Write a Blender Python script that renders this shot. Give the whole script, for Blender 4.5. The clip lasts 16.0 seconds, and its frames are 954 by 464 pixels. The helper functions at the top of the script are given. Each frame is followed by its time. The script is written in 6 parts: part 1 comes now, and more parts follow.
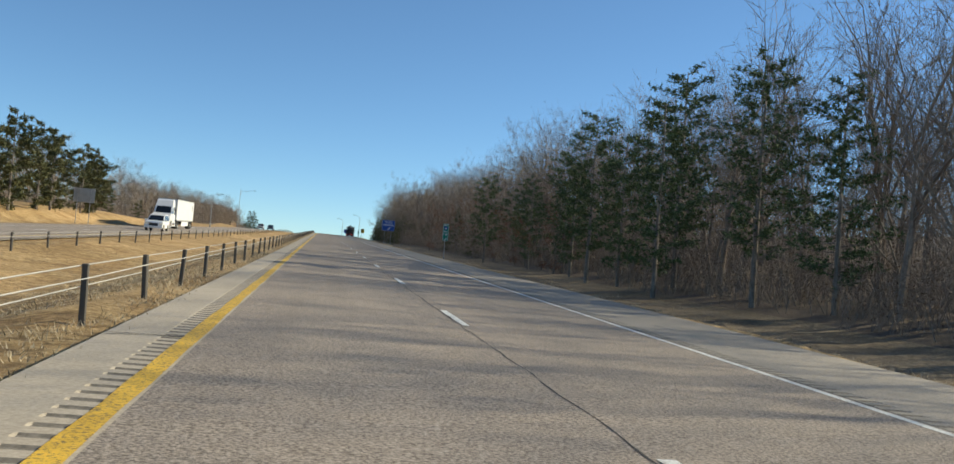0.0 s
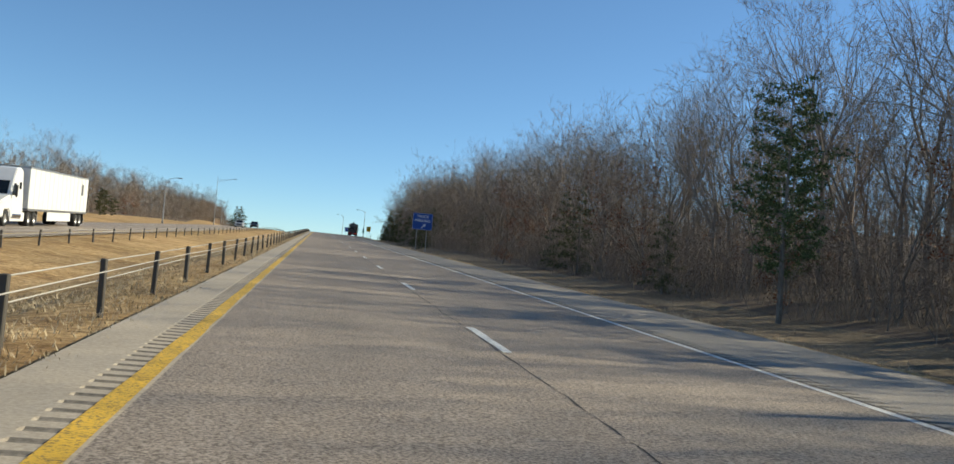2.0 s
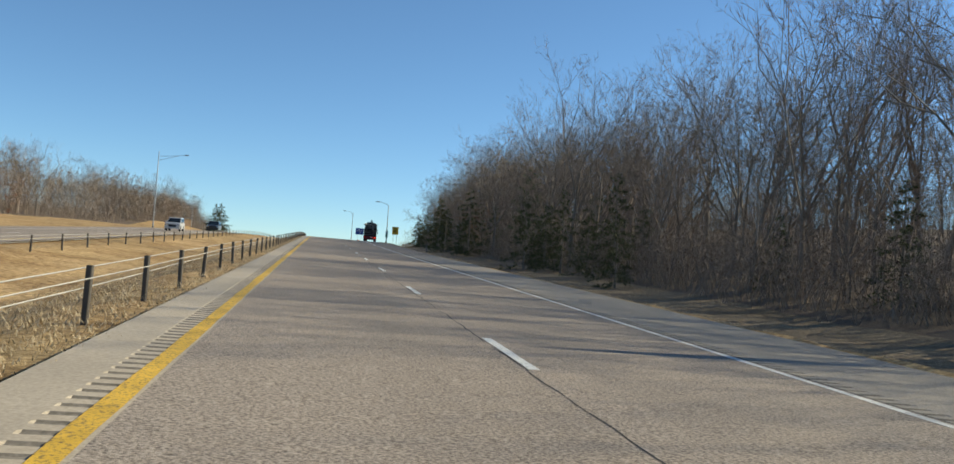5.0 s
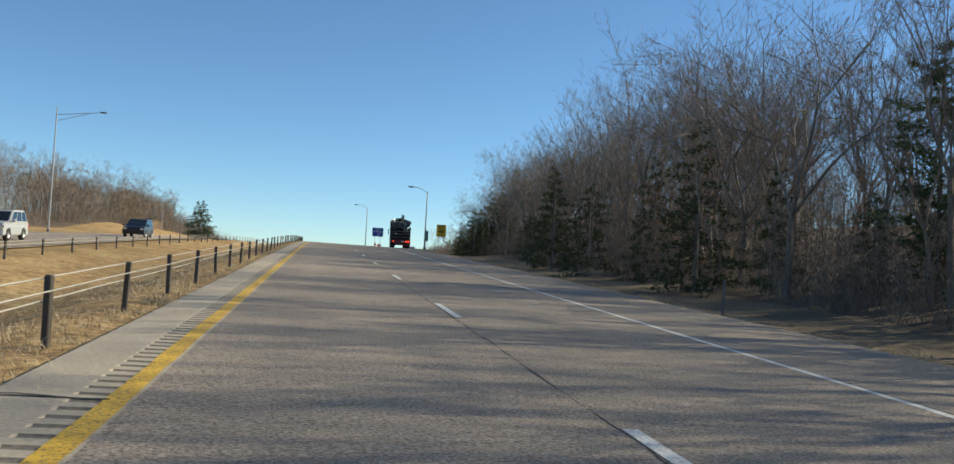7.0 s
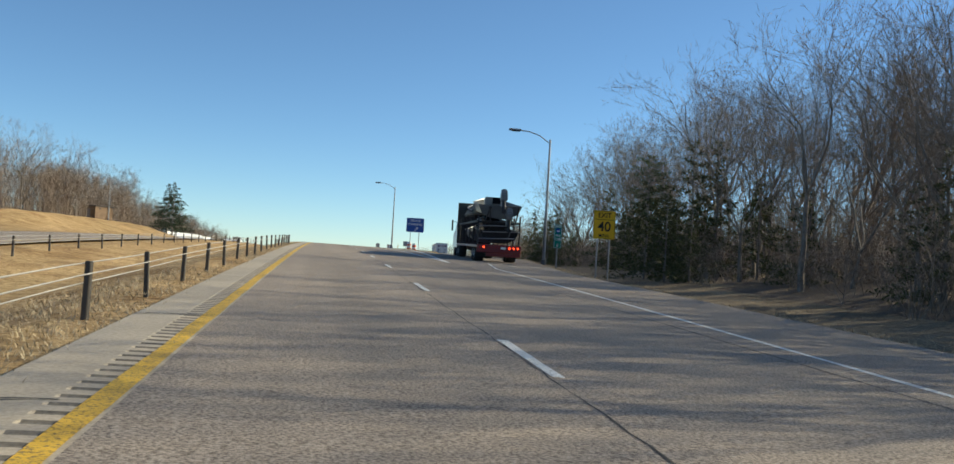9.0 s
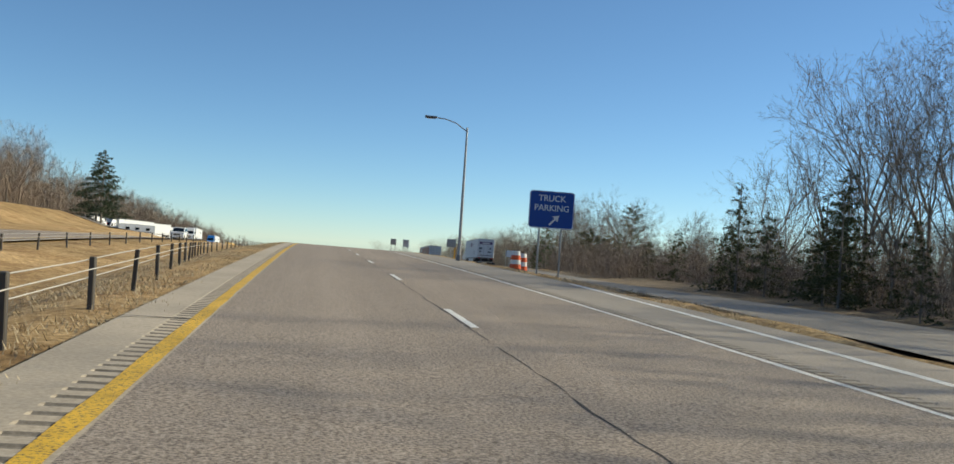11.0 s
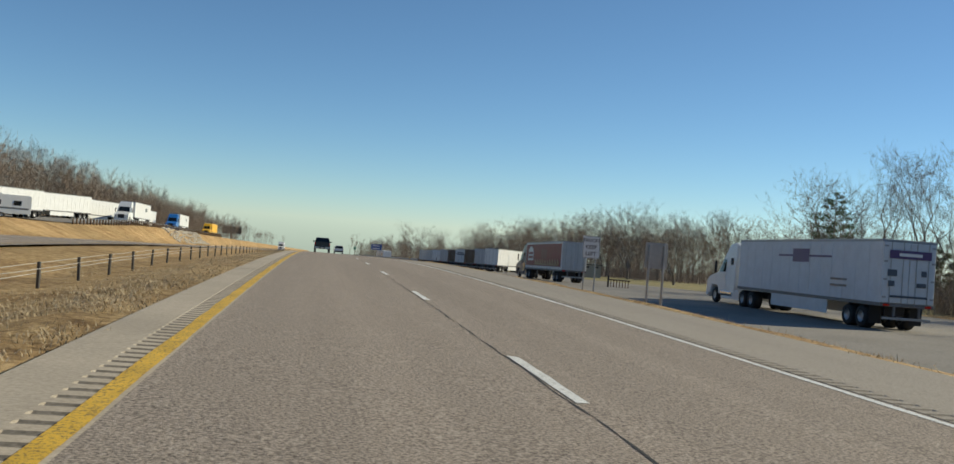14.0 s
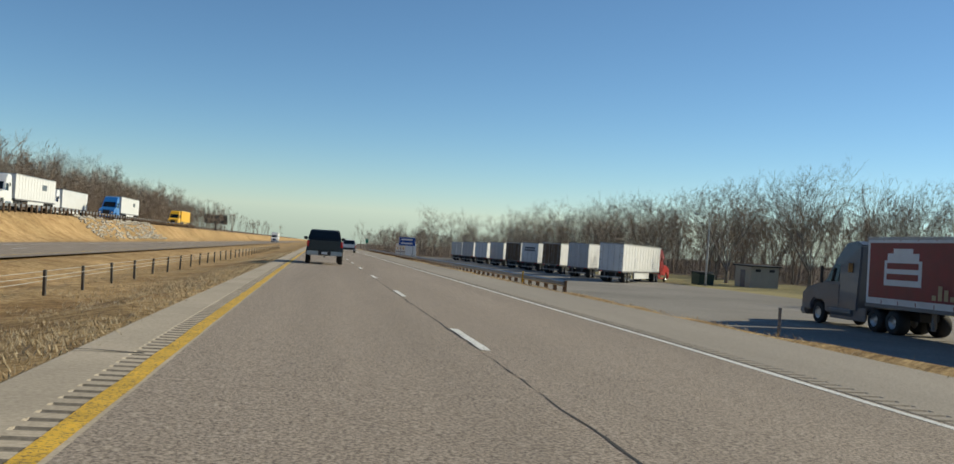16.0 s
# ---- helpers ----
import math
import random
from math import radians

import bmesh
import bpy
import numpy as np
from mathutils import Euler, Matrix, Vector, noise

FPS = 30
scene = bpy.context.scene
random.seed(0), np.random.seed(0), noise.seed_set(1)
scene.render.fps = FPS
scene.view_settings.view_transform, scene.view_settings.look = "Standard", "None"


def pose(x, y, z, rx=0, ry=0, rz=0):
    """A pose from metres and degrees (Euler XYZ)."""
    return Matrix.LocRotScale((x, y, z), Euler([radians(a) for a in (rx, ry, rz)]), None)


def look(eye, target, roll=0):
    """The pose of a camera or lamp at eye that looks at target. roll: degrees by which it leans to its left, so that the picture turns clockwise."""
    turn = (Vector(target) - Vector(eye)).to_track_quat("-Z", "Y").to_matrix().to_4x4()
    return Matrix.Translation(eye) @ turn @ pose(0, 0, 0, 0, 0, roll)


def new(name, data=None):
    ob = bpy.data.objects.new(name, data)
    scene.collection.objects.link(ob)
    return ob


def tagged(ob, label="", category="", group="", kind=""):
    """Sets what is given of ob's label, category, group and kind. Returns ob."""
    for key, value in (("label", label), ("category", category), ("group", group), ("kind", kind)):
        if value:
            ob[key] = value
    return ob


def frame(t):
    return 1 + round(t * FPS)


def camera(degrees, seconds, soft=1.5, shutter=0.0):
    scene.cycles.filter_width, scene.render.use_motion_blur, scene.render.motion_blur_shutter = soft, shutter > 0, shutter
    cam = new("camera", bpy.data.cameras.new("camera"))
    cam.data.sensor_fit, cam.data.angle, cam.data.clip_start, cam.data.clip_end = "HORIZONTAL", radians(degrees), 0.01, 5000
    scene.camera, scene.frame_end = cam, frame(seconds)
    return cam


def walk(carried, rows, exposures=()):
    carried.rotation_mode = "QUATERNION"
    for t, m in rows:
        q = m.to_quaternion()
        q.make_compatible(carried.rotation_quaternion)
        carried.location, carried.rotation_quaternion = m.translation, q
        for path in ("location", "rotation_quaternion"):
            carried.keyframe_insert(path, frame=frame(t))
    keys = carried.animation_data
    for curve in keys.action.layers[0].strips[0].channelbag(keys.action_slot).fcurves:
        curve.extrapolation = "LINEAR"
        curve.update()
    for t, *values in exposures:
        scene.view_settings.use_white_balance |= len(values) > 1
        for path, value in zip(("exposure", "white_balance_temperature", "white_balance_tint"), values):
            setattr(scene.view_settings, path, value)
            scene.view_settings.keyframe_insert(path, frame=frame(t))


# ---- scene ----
HALF = 54.0
cam = camera(HALF, 16.0, shutter=0.0)
# seconds, x, y, z, pitch, roll, yaw
PATH = [
    (0.0, 1.200, 0.24, 1.350, 2.64, -4.70, -9.60),
    (0.5, 1.200, 16.25, 1.911, 2.60, -4.75, -9.60),
    (1.0, 1.200, 32.35, 2.474, 2.57, -4.80, -9.70),
    (1.5, 1.180, 48.53, 3.041, 2.54, -4.80, -9.77),
    (2.0, 1.170, 64.80, 3.610, 2.53, -4.75, -9.80),
    (2.5, 1.160, 81.14, 4.183, 2.53, -4.70, -9.52),
    (3.0, 1.160, 97.56, 4.757, 2.56, -4.65, -9.78),
    (3.5, 1.160, 114.05, 5.334, 2.59, -4.60, -9.78),
    (4.0, 1.180, 130.61, 5.914, 2.58, -4.40, -9.70),
    (6.5, 1.270, 214.31, 8.842, 2.32, -3.30, -9.65),
    (7.0, 1.290, 231.20, 9.433, 2.35, -3.10, -9.49),
    (7.5, 1.300, 248.15, 10.026, 2.23, -3.10, -9.60),
    (8.0, 1.300, 265.13, 10.620, 2.20, -3.20, -10.02),
    (8.5, 1.320, 282.15, 11.216, 2.03, -3.25, -10.10),
    (9.0, 1.340, 299.21, 11.804, 1.80, -3.30, -9.26),
    (9.5, 1.320, 316.29, 12.341, 1.68, -3.40, -9.76),
    (10.0, 1.300, 333.41, 12.821, 1.58, -3.50, -10.04),
    (12.5, 1.200, 419.28, 14.345, 0.40, -4.40, -9.83),
    (13.0, 1.230, 436.49, 14.470, 0.23, -4.40, -10.10),
    (13.5, 1.250, 453.70, 14.504, -0.08, -4.50, -9.62),
    (14.0, 1.300, 470.92, 14.441, -0.12, -4.40, -9.50),
    (14.5, 1.360, 488.13, 14.279, -0.20, -4.20, -9.96),
    (15.0, 1.340, 505.34, 14.021, -0.54, -4.20, -9.61),
    (15.5, 1.370, 522.53, 13.664, -0.65, -3.90, -10.06),
    (16.0, 1.400, 539.72, 13.211, -0.92, -3.70, -9.49),
]
walk(cam, [(t, pose(x, y, z, 90 + p, r, w)) for t, x, y, z, p, r, w in PATH],
     [(0.0, 0.45, 7000, -1), (10.0, 0.4, 7000, -1), (12.5, 0.0, 7000, -1), (16.0, 0.0, 7000, -1)])

# ---- world, sun, exposure ----
SUN_EL, SUN_AZ = 26.5, 80.0      # elevation; azimuth clockwise from the road's direction
world = bpy.data.worlds.new("world")
scene.world = world
world.use_nodes = True
wn, wl = world.node_tree.nodes, world.node_tree.links
sky = wn.new("ShaderNodeTexSky")
sky.sky_type = "NISHITA"
sky.sun_disc = False
sky.sun_elevation, sky.sun_rotation = radians(SUN_EL), radians(SUN_AZ)
sky.altitude, sky.air_density, sky.dust_density, sky.ozone_density = 2500, 1.0, 0.05, 5.9
wl.new(sky.outputs[0], wn["Background"].inputs[0])
wn["Background"].inputs[1].default_value = 0.117
sun = new("sun", bpy.data.lights.new("sun", "SUN"))
sun.data.energy, sun.data.angle, sun.data.color = 5.2, radians(0.55), (1.0, 0.89, 0.74)
sdir = Vector((math.sin(radians(SUN_AZ)) * math.cos(radians(SUN_EL)), math.cos(radians(SUN_AZ)) * math.cos(radians(SUN_EL)), math.sin(radians(SUN_EL))))
sun.matrix_world = look((40, 200, 80), Vector((40, 200, 80)) - sdir)

# ---- materials ----
def node_mat(name, rough=0.8, metal=0.0, spec=0.5):
    m = bpy.data.materials.new(name)
    m.use_nodes = True
    b = m.node_tree.nodes["Principled BSDF"]
    b.inputs["Roughness"].default_value = rough
    b.inputs["Metallic"].default_value = metal
    b.inputs["Specular IOR Level"].default_value = spec
    return m, m.node_tree.nodes, m.node_tree.links, b


def ramp_node(n, stops):
    r = n.new("ShaderNodeValToRGB")
    els = r.color_ramp.elements
    while len(els) < len(stops):
        els.new(0.5)
    for e, (p, c) in zip(els, stops):
        e.position, e.color = p, (*c, 1)
    return r


def noise_node(n, l, scale, detail=4, rough=0.6, stretch=None, kind="Object"):
    tc = n.new("ShaderNodeTexCoord")
    t = n.new("ShaderNodeTexNoise")
    t.inputs["Scale"].default_value, t.inputs["Detail"].default_value, t.inputs["Roughness"].default_value = scale, detail, rough
    if stretch:
        mp = n.new("ShaderNodeMapping")
        mp.inputs["Scale"].default_value = stretch
        l.new(tc.outputs[kind], mp.inputs[0])
        l.new(mp.outputs[0], t.inputs[0])
    else:
        l.new(tc.outputs[kind], t.inputs[0])
    return t


def mix_node(n, l, a, b, fac, mode="MIX"):
    x = n.new("ShaderNodeMix")
    x.data_type, x.blend_type = "RGBA", mode
    for sock, v in ((x.inputs[6], a), (x.inputs[7], b), (x.inputs[0], fac)):
        if isinstance(v, (int, float)):
            sock.default_value = v
        elif isinstance(v, tuple):
            sock.default_value = (*v, 1)
        else:
            l.new(v, sock)
    return x.outputs[2]


def bump_node(n, l, b, height, strength, dist):
    k = n.new("ShaderNodeBump")
    k.inputs["Strength"].default_value, k.inputs["Distance"].default_value = strength, dist
    l.new(height, k.inputs["Height"])
    l.new(k.outputs[0], b.inputs["Normal"])


def grainy(name, dark, light, scale, big=0.2, bigdark=0.75, rough=0.9, bump=0.3, dist=0.01, stretch=None, bigstretch=None, stops=(0.3, 0.7)):
    """A rough surface: fine grain between two colours and broad stains."""
    m, n, l, b = node_mat(name, rough, 0, 0.3)
    f = noise_node(n, l, scale, 5, 0.7, stretch)
    r = ramp_node(n, [(stops[0], dark), (stops[1], light)])
    l.new(f.outputs[0], r.inputs[0])
    g = noise_node(n, l, big, 3, 0.6, bigstretch)
    r2 = ramp_node(n, [(0.35, (bigdark,) * 3), (0.65, (1, 1, 1))])
    l.new(g.outputs[0], r2.inputs[0])
    l.new(mix_node(n, l, r.outputs[0], r2.outputs[0], 1.0, "MULTIPLY"), b.inputs["Base Color"])
    bump_node(n, l, b, f.outputs[0], bump, dist)
    return m


def painted(name, col, rough=0.4, metal=0.0, grime=0.15, coat=0.0):
    """Paint or sheet with faint grime and a slight change from thing to thing."""
    m, n, l, b = node_mat(name, rough, metal, 0.5)
    g = noise_node(n, l, 1.7, 5, 0.65)
    r = ramp_node(n, [(0.3, tuple(c * (1 - grime) for c in col)), (0.75, col)])
    l.new(g.outputs[0], r.inputs[0])
    l.new(r.outputs[0], b.inputs["Base Color"])
    rr = n.new("ShaderNodeMapRange")
    rr.inputs[3].default_value, rr.inputs[4].default_value = rough * 0.8, min(1, rough * 1.3)
    l.new(g.outputs[0], rr.inputs[0])
    l.new(rr.outputs[0], b.inputs["Roughness"])
    b.inputs["Coat Weight"].default_value = coat
    return m


ASPHALT = grainy("pavement", (0.115, 0.092, 0.075), (0.49, 0.41, 0.335), 34, 0.8, 0.86, 0.85, 0.9, 0.010, None, (1, 0.012, 1), (0.37, 0.63))
SHOULDER = grainy("shoulder_concrete", (0.36, 0.305, 0.235), (0.57, 0.49, 0.385), 24, 0.35, 0.82, 0.9, 0.25, 0.005)
OUTER = grainy("outer_shoulder_pavement", (0.20, 0.175, 0.145), (0.44, 0.39, 0.33), 30, 0.5, 0.86, 0.9, 0.3, 0.005, None, (1, 0.1, 1))
LOT = grainy("lot_asphalt", (0.18, 0.165, 0.145), (0.34, 0.31, 0.275), 9, 0.09, 0.7, 0.9, 0.3, 0.006)
YELLOW = grainy("yellow_line_paint", (0.17, 0.125, 0.06), (0.78, 0.48, 0.05), 30, 2.2, 0.72, 0.6, 0.4, 0.005, None, None, (0.37, 0.50))
WHITE_LINE = grainy("white_line_paint", (0.34, 0.32, 0.28), (0.78, 0.77, 0.73), 26, 1.5, 0.85, 0.6, 0.2, 0.003, None, None, (0.33, 0.5))
CRACK = painted("dark_joint", (0.03, 0.027, 0.025), 0.9)
# Concrete darkened for dirt in the grooves and for the shade inside them, both as colour.
GROOVE = grainy("shaded_dirty_groove", (0.13, 0.112, 0.088), (0.30, 0.26, 0.21), 20, 0.5, 0.8)
STEEL = painted("galvanised_steel", (0.42, 0.43, 0.44), 0.45, 0.8, 0.3)
POST = painted("weathered_post", (0.10, 0.088, 0.075), 0.6, 0.2, 0.4)
CABLE = painted("steel_cable", (0.55, 0.52, 0.46), 0.5, 0.2, 0.2)
CHROME = painted("chrome", (0.75, 0.76, 0.78), 0.15, 1.0, 0.1)
RUBBER = painted("tyre_rubber", (0.02, 0.02, 0.02), 0.8)
RIM = painted("wheel_metal", (0.5, 0.5, 0.5), 0.35, 0.8, 0.3)
GLASSY = painted("dark_glass", (0.012, 0.016, 0.02), 0.06, 0.0, 0.0)
BLACK = painted("black_paint", (0.007, 0.007, 0.009), 0.3, 0.0, 0.1, 0.25)
DARK = painted("dark_plastic", (0.025, 0.025, 0.027), 0.6)
WHITE = painted("white_paint", (0.78, 0.78, 0.77), 0.35, 0.0, 0.12, 0.3)
TRAILER_WHITE = painted("trailer_sheet_white", (0.72, 0.73, 0.73), 0.45, 0.0, 0.18)
REDP = painted("red_paint", (0.50, 0.022, 0.018), 0.35, 0.0, 0.15, 0.3)
DARKRED = painted("maroon_paint", (0.16, 0.012, 0.018), 0.4, 0.0, 0.3)
BLUEP = painted("blue_paint", (0.02, 0.17, 0.50), 0.35, 0.0, 0.1, 0.3)
YELLOWP = painted("yellow_paint", (0.80, 0.45, 0.02), 0.4, 0.0, 0.1)
SIGN_BLUE = painted("sign_blue", (0.012, 0.07, 0.33), 0.4, 0, 0.08)
SIGN_GREEN = painted("sign_green", (0.0, 0.22, 0.14), 0.4, 0, 0.08)
SIGN_YELLOW = painted("sign_yellow", (0.85, 0.48, 0.01), 0.4, 0, 0.08)
SIGN_WHITE = painted("sign_white", (0.75, 0.76, 0.76), 0.4, 0, 0.08)
GREY = painted("grey_metal", (0.20, 0.20, 0.205), 0.5, 0.4, 0.35)
WOODM = grainy("wood", (0.12, 0.08, 0.05), (0.25, 0.17, 0.11), 12, 1, 0.8, 0.85, 0.3, 0.004, (1, 1, 0.15))
BARK = grainy("bark", (0.13, 0.11, 0.09), (0.33, 0.285, 0.24), 7, 0.6, 0.75, 0.95, 0.6, 0.02, (1, 1, 0.3))
TWIG = grainy("twig_bark", (0.17, 0.135, 0.105), (0.37, 0.295, 0.235), 4, 0.3, 0.8, 0.95, 0.0, 0.01)
LAMP_RED = painted("red_lens", (0.6, 0.02, 0.01), 0.2)


def ground_material():
    m, n, l, b = node_mat("dry_grass_ground", 0.95, 0, 0.2)
    f = noise_node(n, l, 6, 6, 0.75)
    s = noise_node(n, l, 0.35, 5, 0.7)
    w = noise_node(n, l, 0.05, 4, 0.6)
    r = ramp_node(n, [(0.32, (0.20, 0.14, 0.075)), (0.5, (0.47, 0.345, 0.185)), (0.68, (0.72, 0.56, 0.33))])
    l.new(f.outputs[0], r.inputs[0])
    r2 = ramp_node(n, [(0.36, (0.62, 0.56, 0.50)), (0.58, (1, 1, 1))])
    l.new(s.outputs[0], r2.inputs[0])
    c = mix_node(n, l, r.outputs[0], r2.outputs[0], 1.0, "MULTIPLY")
    q = noise_node(n, l, 2.6, 5, 0.7)
    r4 = ramp_node(n, [(0.36, (0.66, 0.60, 0.55)), (0.5, (0.95, 0.93, 0.9)), (0.66, (1.12, 1.08, 1.04))])
    l.new(q.outputs[0], r4.inputs[0])
    c = mix_node(n, l, c, r4.outputs[0], 1.0, "MULTIPLY")
    r3 = ramp_node(n, [(0.4, (0.85, 0.82, 0.75)), (0.6, (1.08, 1.02, 0.95))])
    l.new(w.outputs[0], r3.inputs[0])
    l.new(mix_node(n, l, c, r3.outputs[0], 1.0, "MULTIPLY"), b.inputs["Base Color"])
    bump_node(n, l, b, f.outputs[0], 0.7, 0.06)
    return m


GROUND = ground_material()
VERGE = grainy("brown_verge_grass", (0.10, 0.072, 0.045), (0.38, 0.285, 0.175), 7, 0.25, 0.6, 0.95, 0.7, 0.06)
LITTER = grainy("leaf_litter_ground", (0.08, 0.056, 0.04), (0.22, 0.16, 0.112), 8, 0.3, 0.7, 0.95, 0.6, 0.04)
GREEN_GRASS = grainy("short_green_grass", (0.19, 0.165, 0.065), (0.42, 0.35, 0.165), 5, 0.06, 0.75, 0.95, 0.5, 0.03)
BLADE = grainy("dry_grass_blade", (0.42, 0.33, 0.205), (0.68, 0.555, 0.37), 3, 0.4, 0.8, 0.9, 0.0)
STONE = grainy("pale_rock", (0.36, 0.33, 0.28), (0.62, 0.58, 0.50), 3, 0.8, 0.8, 0.9, 0.4, 0.03)


# ---- plain helpers ----
def smooth(a, b, v):
    t = min(1.0, max(0.0, (v - a) / (b - a)))
    return t * t * (3 - 2 * t)


def lerp_table(tab, v):
    if v <= tab[0][0]:
        return tab[0][1]
    for (a, p), (b, q) in zip(tab, tab[1:]):
        if v <= b:
            return p + (q - p) * (v - a) / (b - a)
    return tab[-1][1]


def mesh_object(name, verts, faces, mats, mat_ids=None, flat=True):
    me = bpy.data.meshes.new(name)
    me.from_pydata(verts, [], faces)
    for m in (mats if isinstance(mats, (list, tuple)) else [mats]):
        me.materials.append(m)
    if mat_ids is not None:
        me.polygons.foreach_set("material_index", mat_ids)
    if not flat:
        me.polygons.foreach_set("use_smooth", [True] * len(faces))
    me.update()
    return new(name, me)


def thing(name, label, category, group="", at=(0, 0, 0), turn=0):
    e = new(name)
    e.empty_display_size = 0.3
    e.matrix_basis = pose(*at, 0, 0, turn)
    return tagged(e, label, category, group)


def part(name, bm, material, parent, label=""):
    me = bpy.data.meshes.new(name)
    bm.to_mesh(me)
    bm.free()
    me.materials.append(material)
    ob = new(name, me)
    ob.parent = parent
    return tagged(ob, label)


def part_mesh(name, me, parent, m=None, label=""):
    ob = new(name, me)
    ob.parent = parent
    if m is not None:
        ob.matrix_basis = m
    return tagged(ob, label)


def box_bm(x0, x1, y0, y1, z0, z1, bevel=0.0, seg=1, bm=None):
    bm2 = bmesh.new()
    bmesh.ops.create_cube(bm2, size=1, matrix=Matrix.Translation(((x0 + x1) / 2, (y0 + y1) / 2, (z0 + z1) / 2)) @ Matrix.Diagonal((x1 - x0, y1 - y0, z1 - z0, 1)))
    if bevel:
        bmesh.ops.bevel(bm2, geom=bm2.edges[:], offset=bevel, segments=seg, affect="EDGES")
    if bm is None:
        return bm2
    join(bm, bm2)
    return bm


def join(bm, other):
    me = bpy.data.meshes.new("tmp")
    other.to_mesh(me)
    other.free()
    bm.from_mesh(me)
    bpy.data.meshes.remove(me)


def tube_bm(a, b, r0, r1=None, sides=10, bm=None, caps=True):
    a, b = Vector(a), Vector(b)
    r1 = r0 if r1 is None else r1
    bm2 = bmesh.new()
    d = b - a
    m = Matrix.Translation((a + b) / 2) @ d.to_track_quat("Z", "Y").to_matrix().to_4x4()
    bmesh.ops.create_cone(bm2, cap_ends=caps, segments=sides, radius1=r0, radius2=r1, depth=d.length, matrix=m)
    if bm is None:
        return bm2
    join(bm, bm2)
    return bm


def prism_bm(outline, y0, y1, axis="x", bevel=0.0, seg=1):
    """An outline in (a, z) pushed from y0 to y1 along the other level axis: axis x pushes along x, axis y along y."""
    bm = bmesh.new()
    f = []
    for s in (y0, y1):
        f.append([bm.verts.new((s, a, z) if axis == "x" else (a, s, z)) for a, z in outline])
    n = len(outline)
    bm.faces.new(f[0])
    bm.faces.new(f[1][::-1])
    for i in range(n):
        bm.faces.new((f[0][i], f[1][i], f[1][(i + 1) % n], f[0][(i + 1) % n]))
    bmesh.ops.recalc_face_normals(bm, faces=bm.faces[:])
    if bevel:
        bmesh.ops.bevel(bm, geom=bm.edges[:], offset=bevel, segments=seg, affect="EDGES")
    return bm


# ---- the lie of the land ----
def base(y):
    """Height of the road's middle along its length: uphill, over a long crest, then down."""
    u = min(140.0, max(0.0, y - 290))
    v = min(130.0, max(0.0, y - 430))
    z = 0.035 * min(y, 290.0)
    z += 0.035 * max(0.0, min(y, 430.0) - 290) - 1e-4 * u * u
    z += 0.007 * max(0.0, min(y, 560.0) - 430) - 1.65e-4 * v * v
    return z - 0.0359 * max(0.0, y - 560)


def pave_edge(y):
    """Outer edge of the pavement beside our lanes, the exit lane and the lorry park."""
    return lerp_table([(235, 10.6), (300, 11.2), (340, 12.2), (360, 15.0), (380, 18.0), (400, 20.0), (440, 23), (475, 26), (500, 36), (520, 42), (800, 42)], y)


def lot_inner(y):
    return lerp_table([(372, 10.6), (400, 13.0), (440, 15.3), (470, 16.3), (525, 17.0), (560, 15.5), (584, 14.4), (900, 14.4)], y)


LEFT_A = [(-400, 12), (-120, 5), (-70, 1.4), (-48, 0.0), (-36, -0.4), (-28, -0.6), (-25, -0.45), (-12.6, -0.4), (-10.6, -0.55), (-6, -0.95), (-2.2, -0.12), (-1.05, 0.0)]
LEFT_B = [(-400, 14), (-120, 7), (-75, 4.5), (-58, 2.4), (-46, 1.6), (-31, 1.45), (-30, 1.3), (-25.5, -0.35), (-24.5, -0.4), (-12.6, -0.4), (-8, -0.75), (-4, -0.55), (-1.05, 0.0)]


def gz(x, y):
    b = base(y)
    if x <= -1.05:
        k = smooth(440, 560, y)
        bank = 1.7 * (1 - smooth(140, 230, y)) * (1 - smooth(-32, -26, x)) if x < -26 else 0.0
        return b + (1 - k) * lerp_table(LEFT_A, x) + k * lerp_table(LEFT_B, x) + bank + ((1.4 * smooth(590, 660, y) + 2.6 * smooth(400, 455, y) * (1 - smooth(540, 600, y)) * (1 - smooth(-44, -33, x))) * (1 - smooth(-31, -26.5, x)) if x < -26 else 0.0)
    if x <= 10.6:
        return b - 0.015 * x
    e = pave_edge(y)
    drop = 1.1 * smooth(362, 450, y) * smooth(10.6, 16, x)
    z = -0.16 - drop
    if x > e:
        d = x - e
        k = smooth(380, 460, y)
        z += (1 - k) * lerp_table([(0, 0), (1.0, -0.18), (4, -0.75), (8, -0.5), (14, 0.4), (24, 1.8), (36, 4.0), (70, 7.5), (150, 12), (400, 18)], d) + k * lerp_table([(0, 0), (3, 0.05), (30, 0.4), (80, 1.0), (400, 6)], d)
    return b + z


def sheet(name, xs_of, ys, lift, mats, kind="structure", label=""):
    """A surface laid on the land: for each y the same number of x stations."""
    v, f = [], []
    nx = len(xs_of(ys[0]))
    for y in ys:
        for x in xs_of(y):
            v.append((x, y, gz(x, y) + lift))
    for j in range(len(ys) - 1):
        for i in range(nx - 1):
            a = j * nx + i
            f.append((a, a + 1, a + 1 + nx, a + nx))
    ob = mesh_object(name, v, f, mats, None, False)
    return tagged(ob, label, "", "", kind)


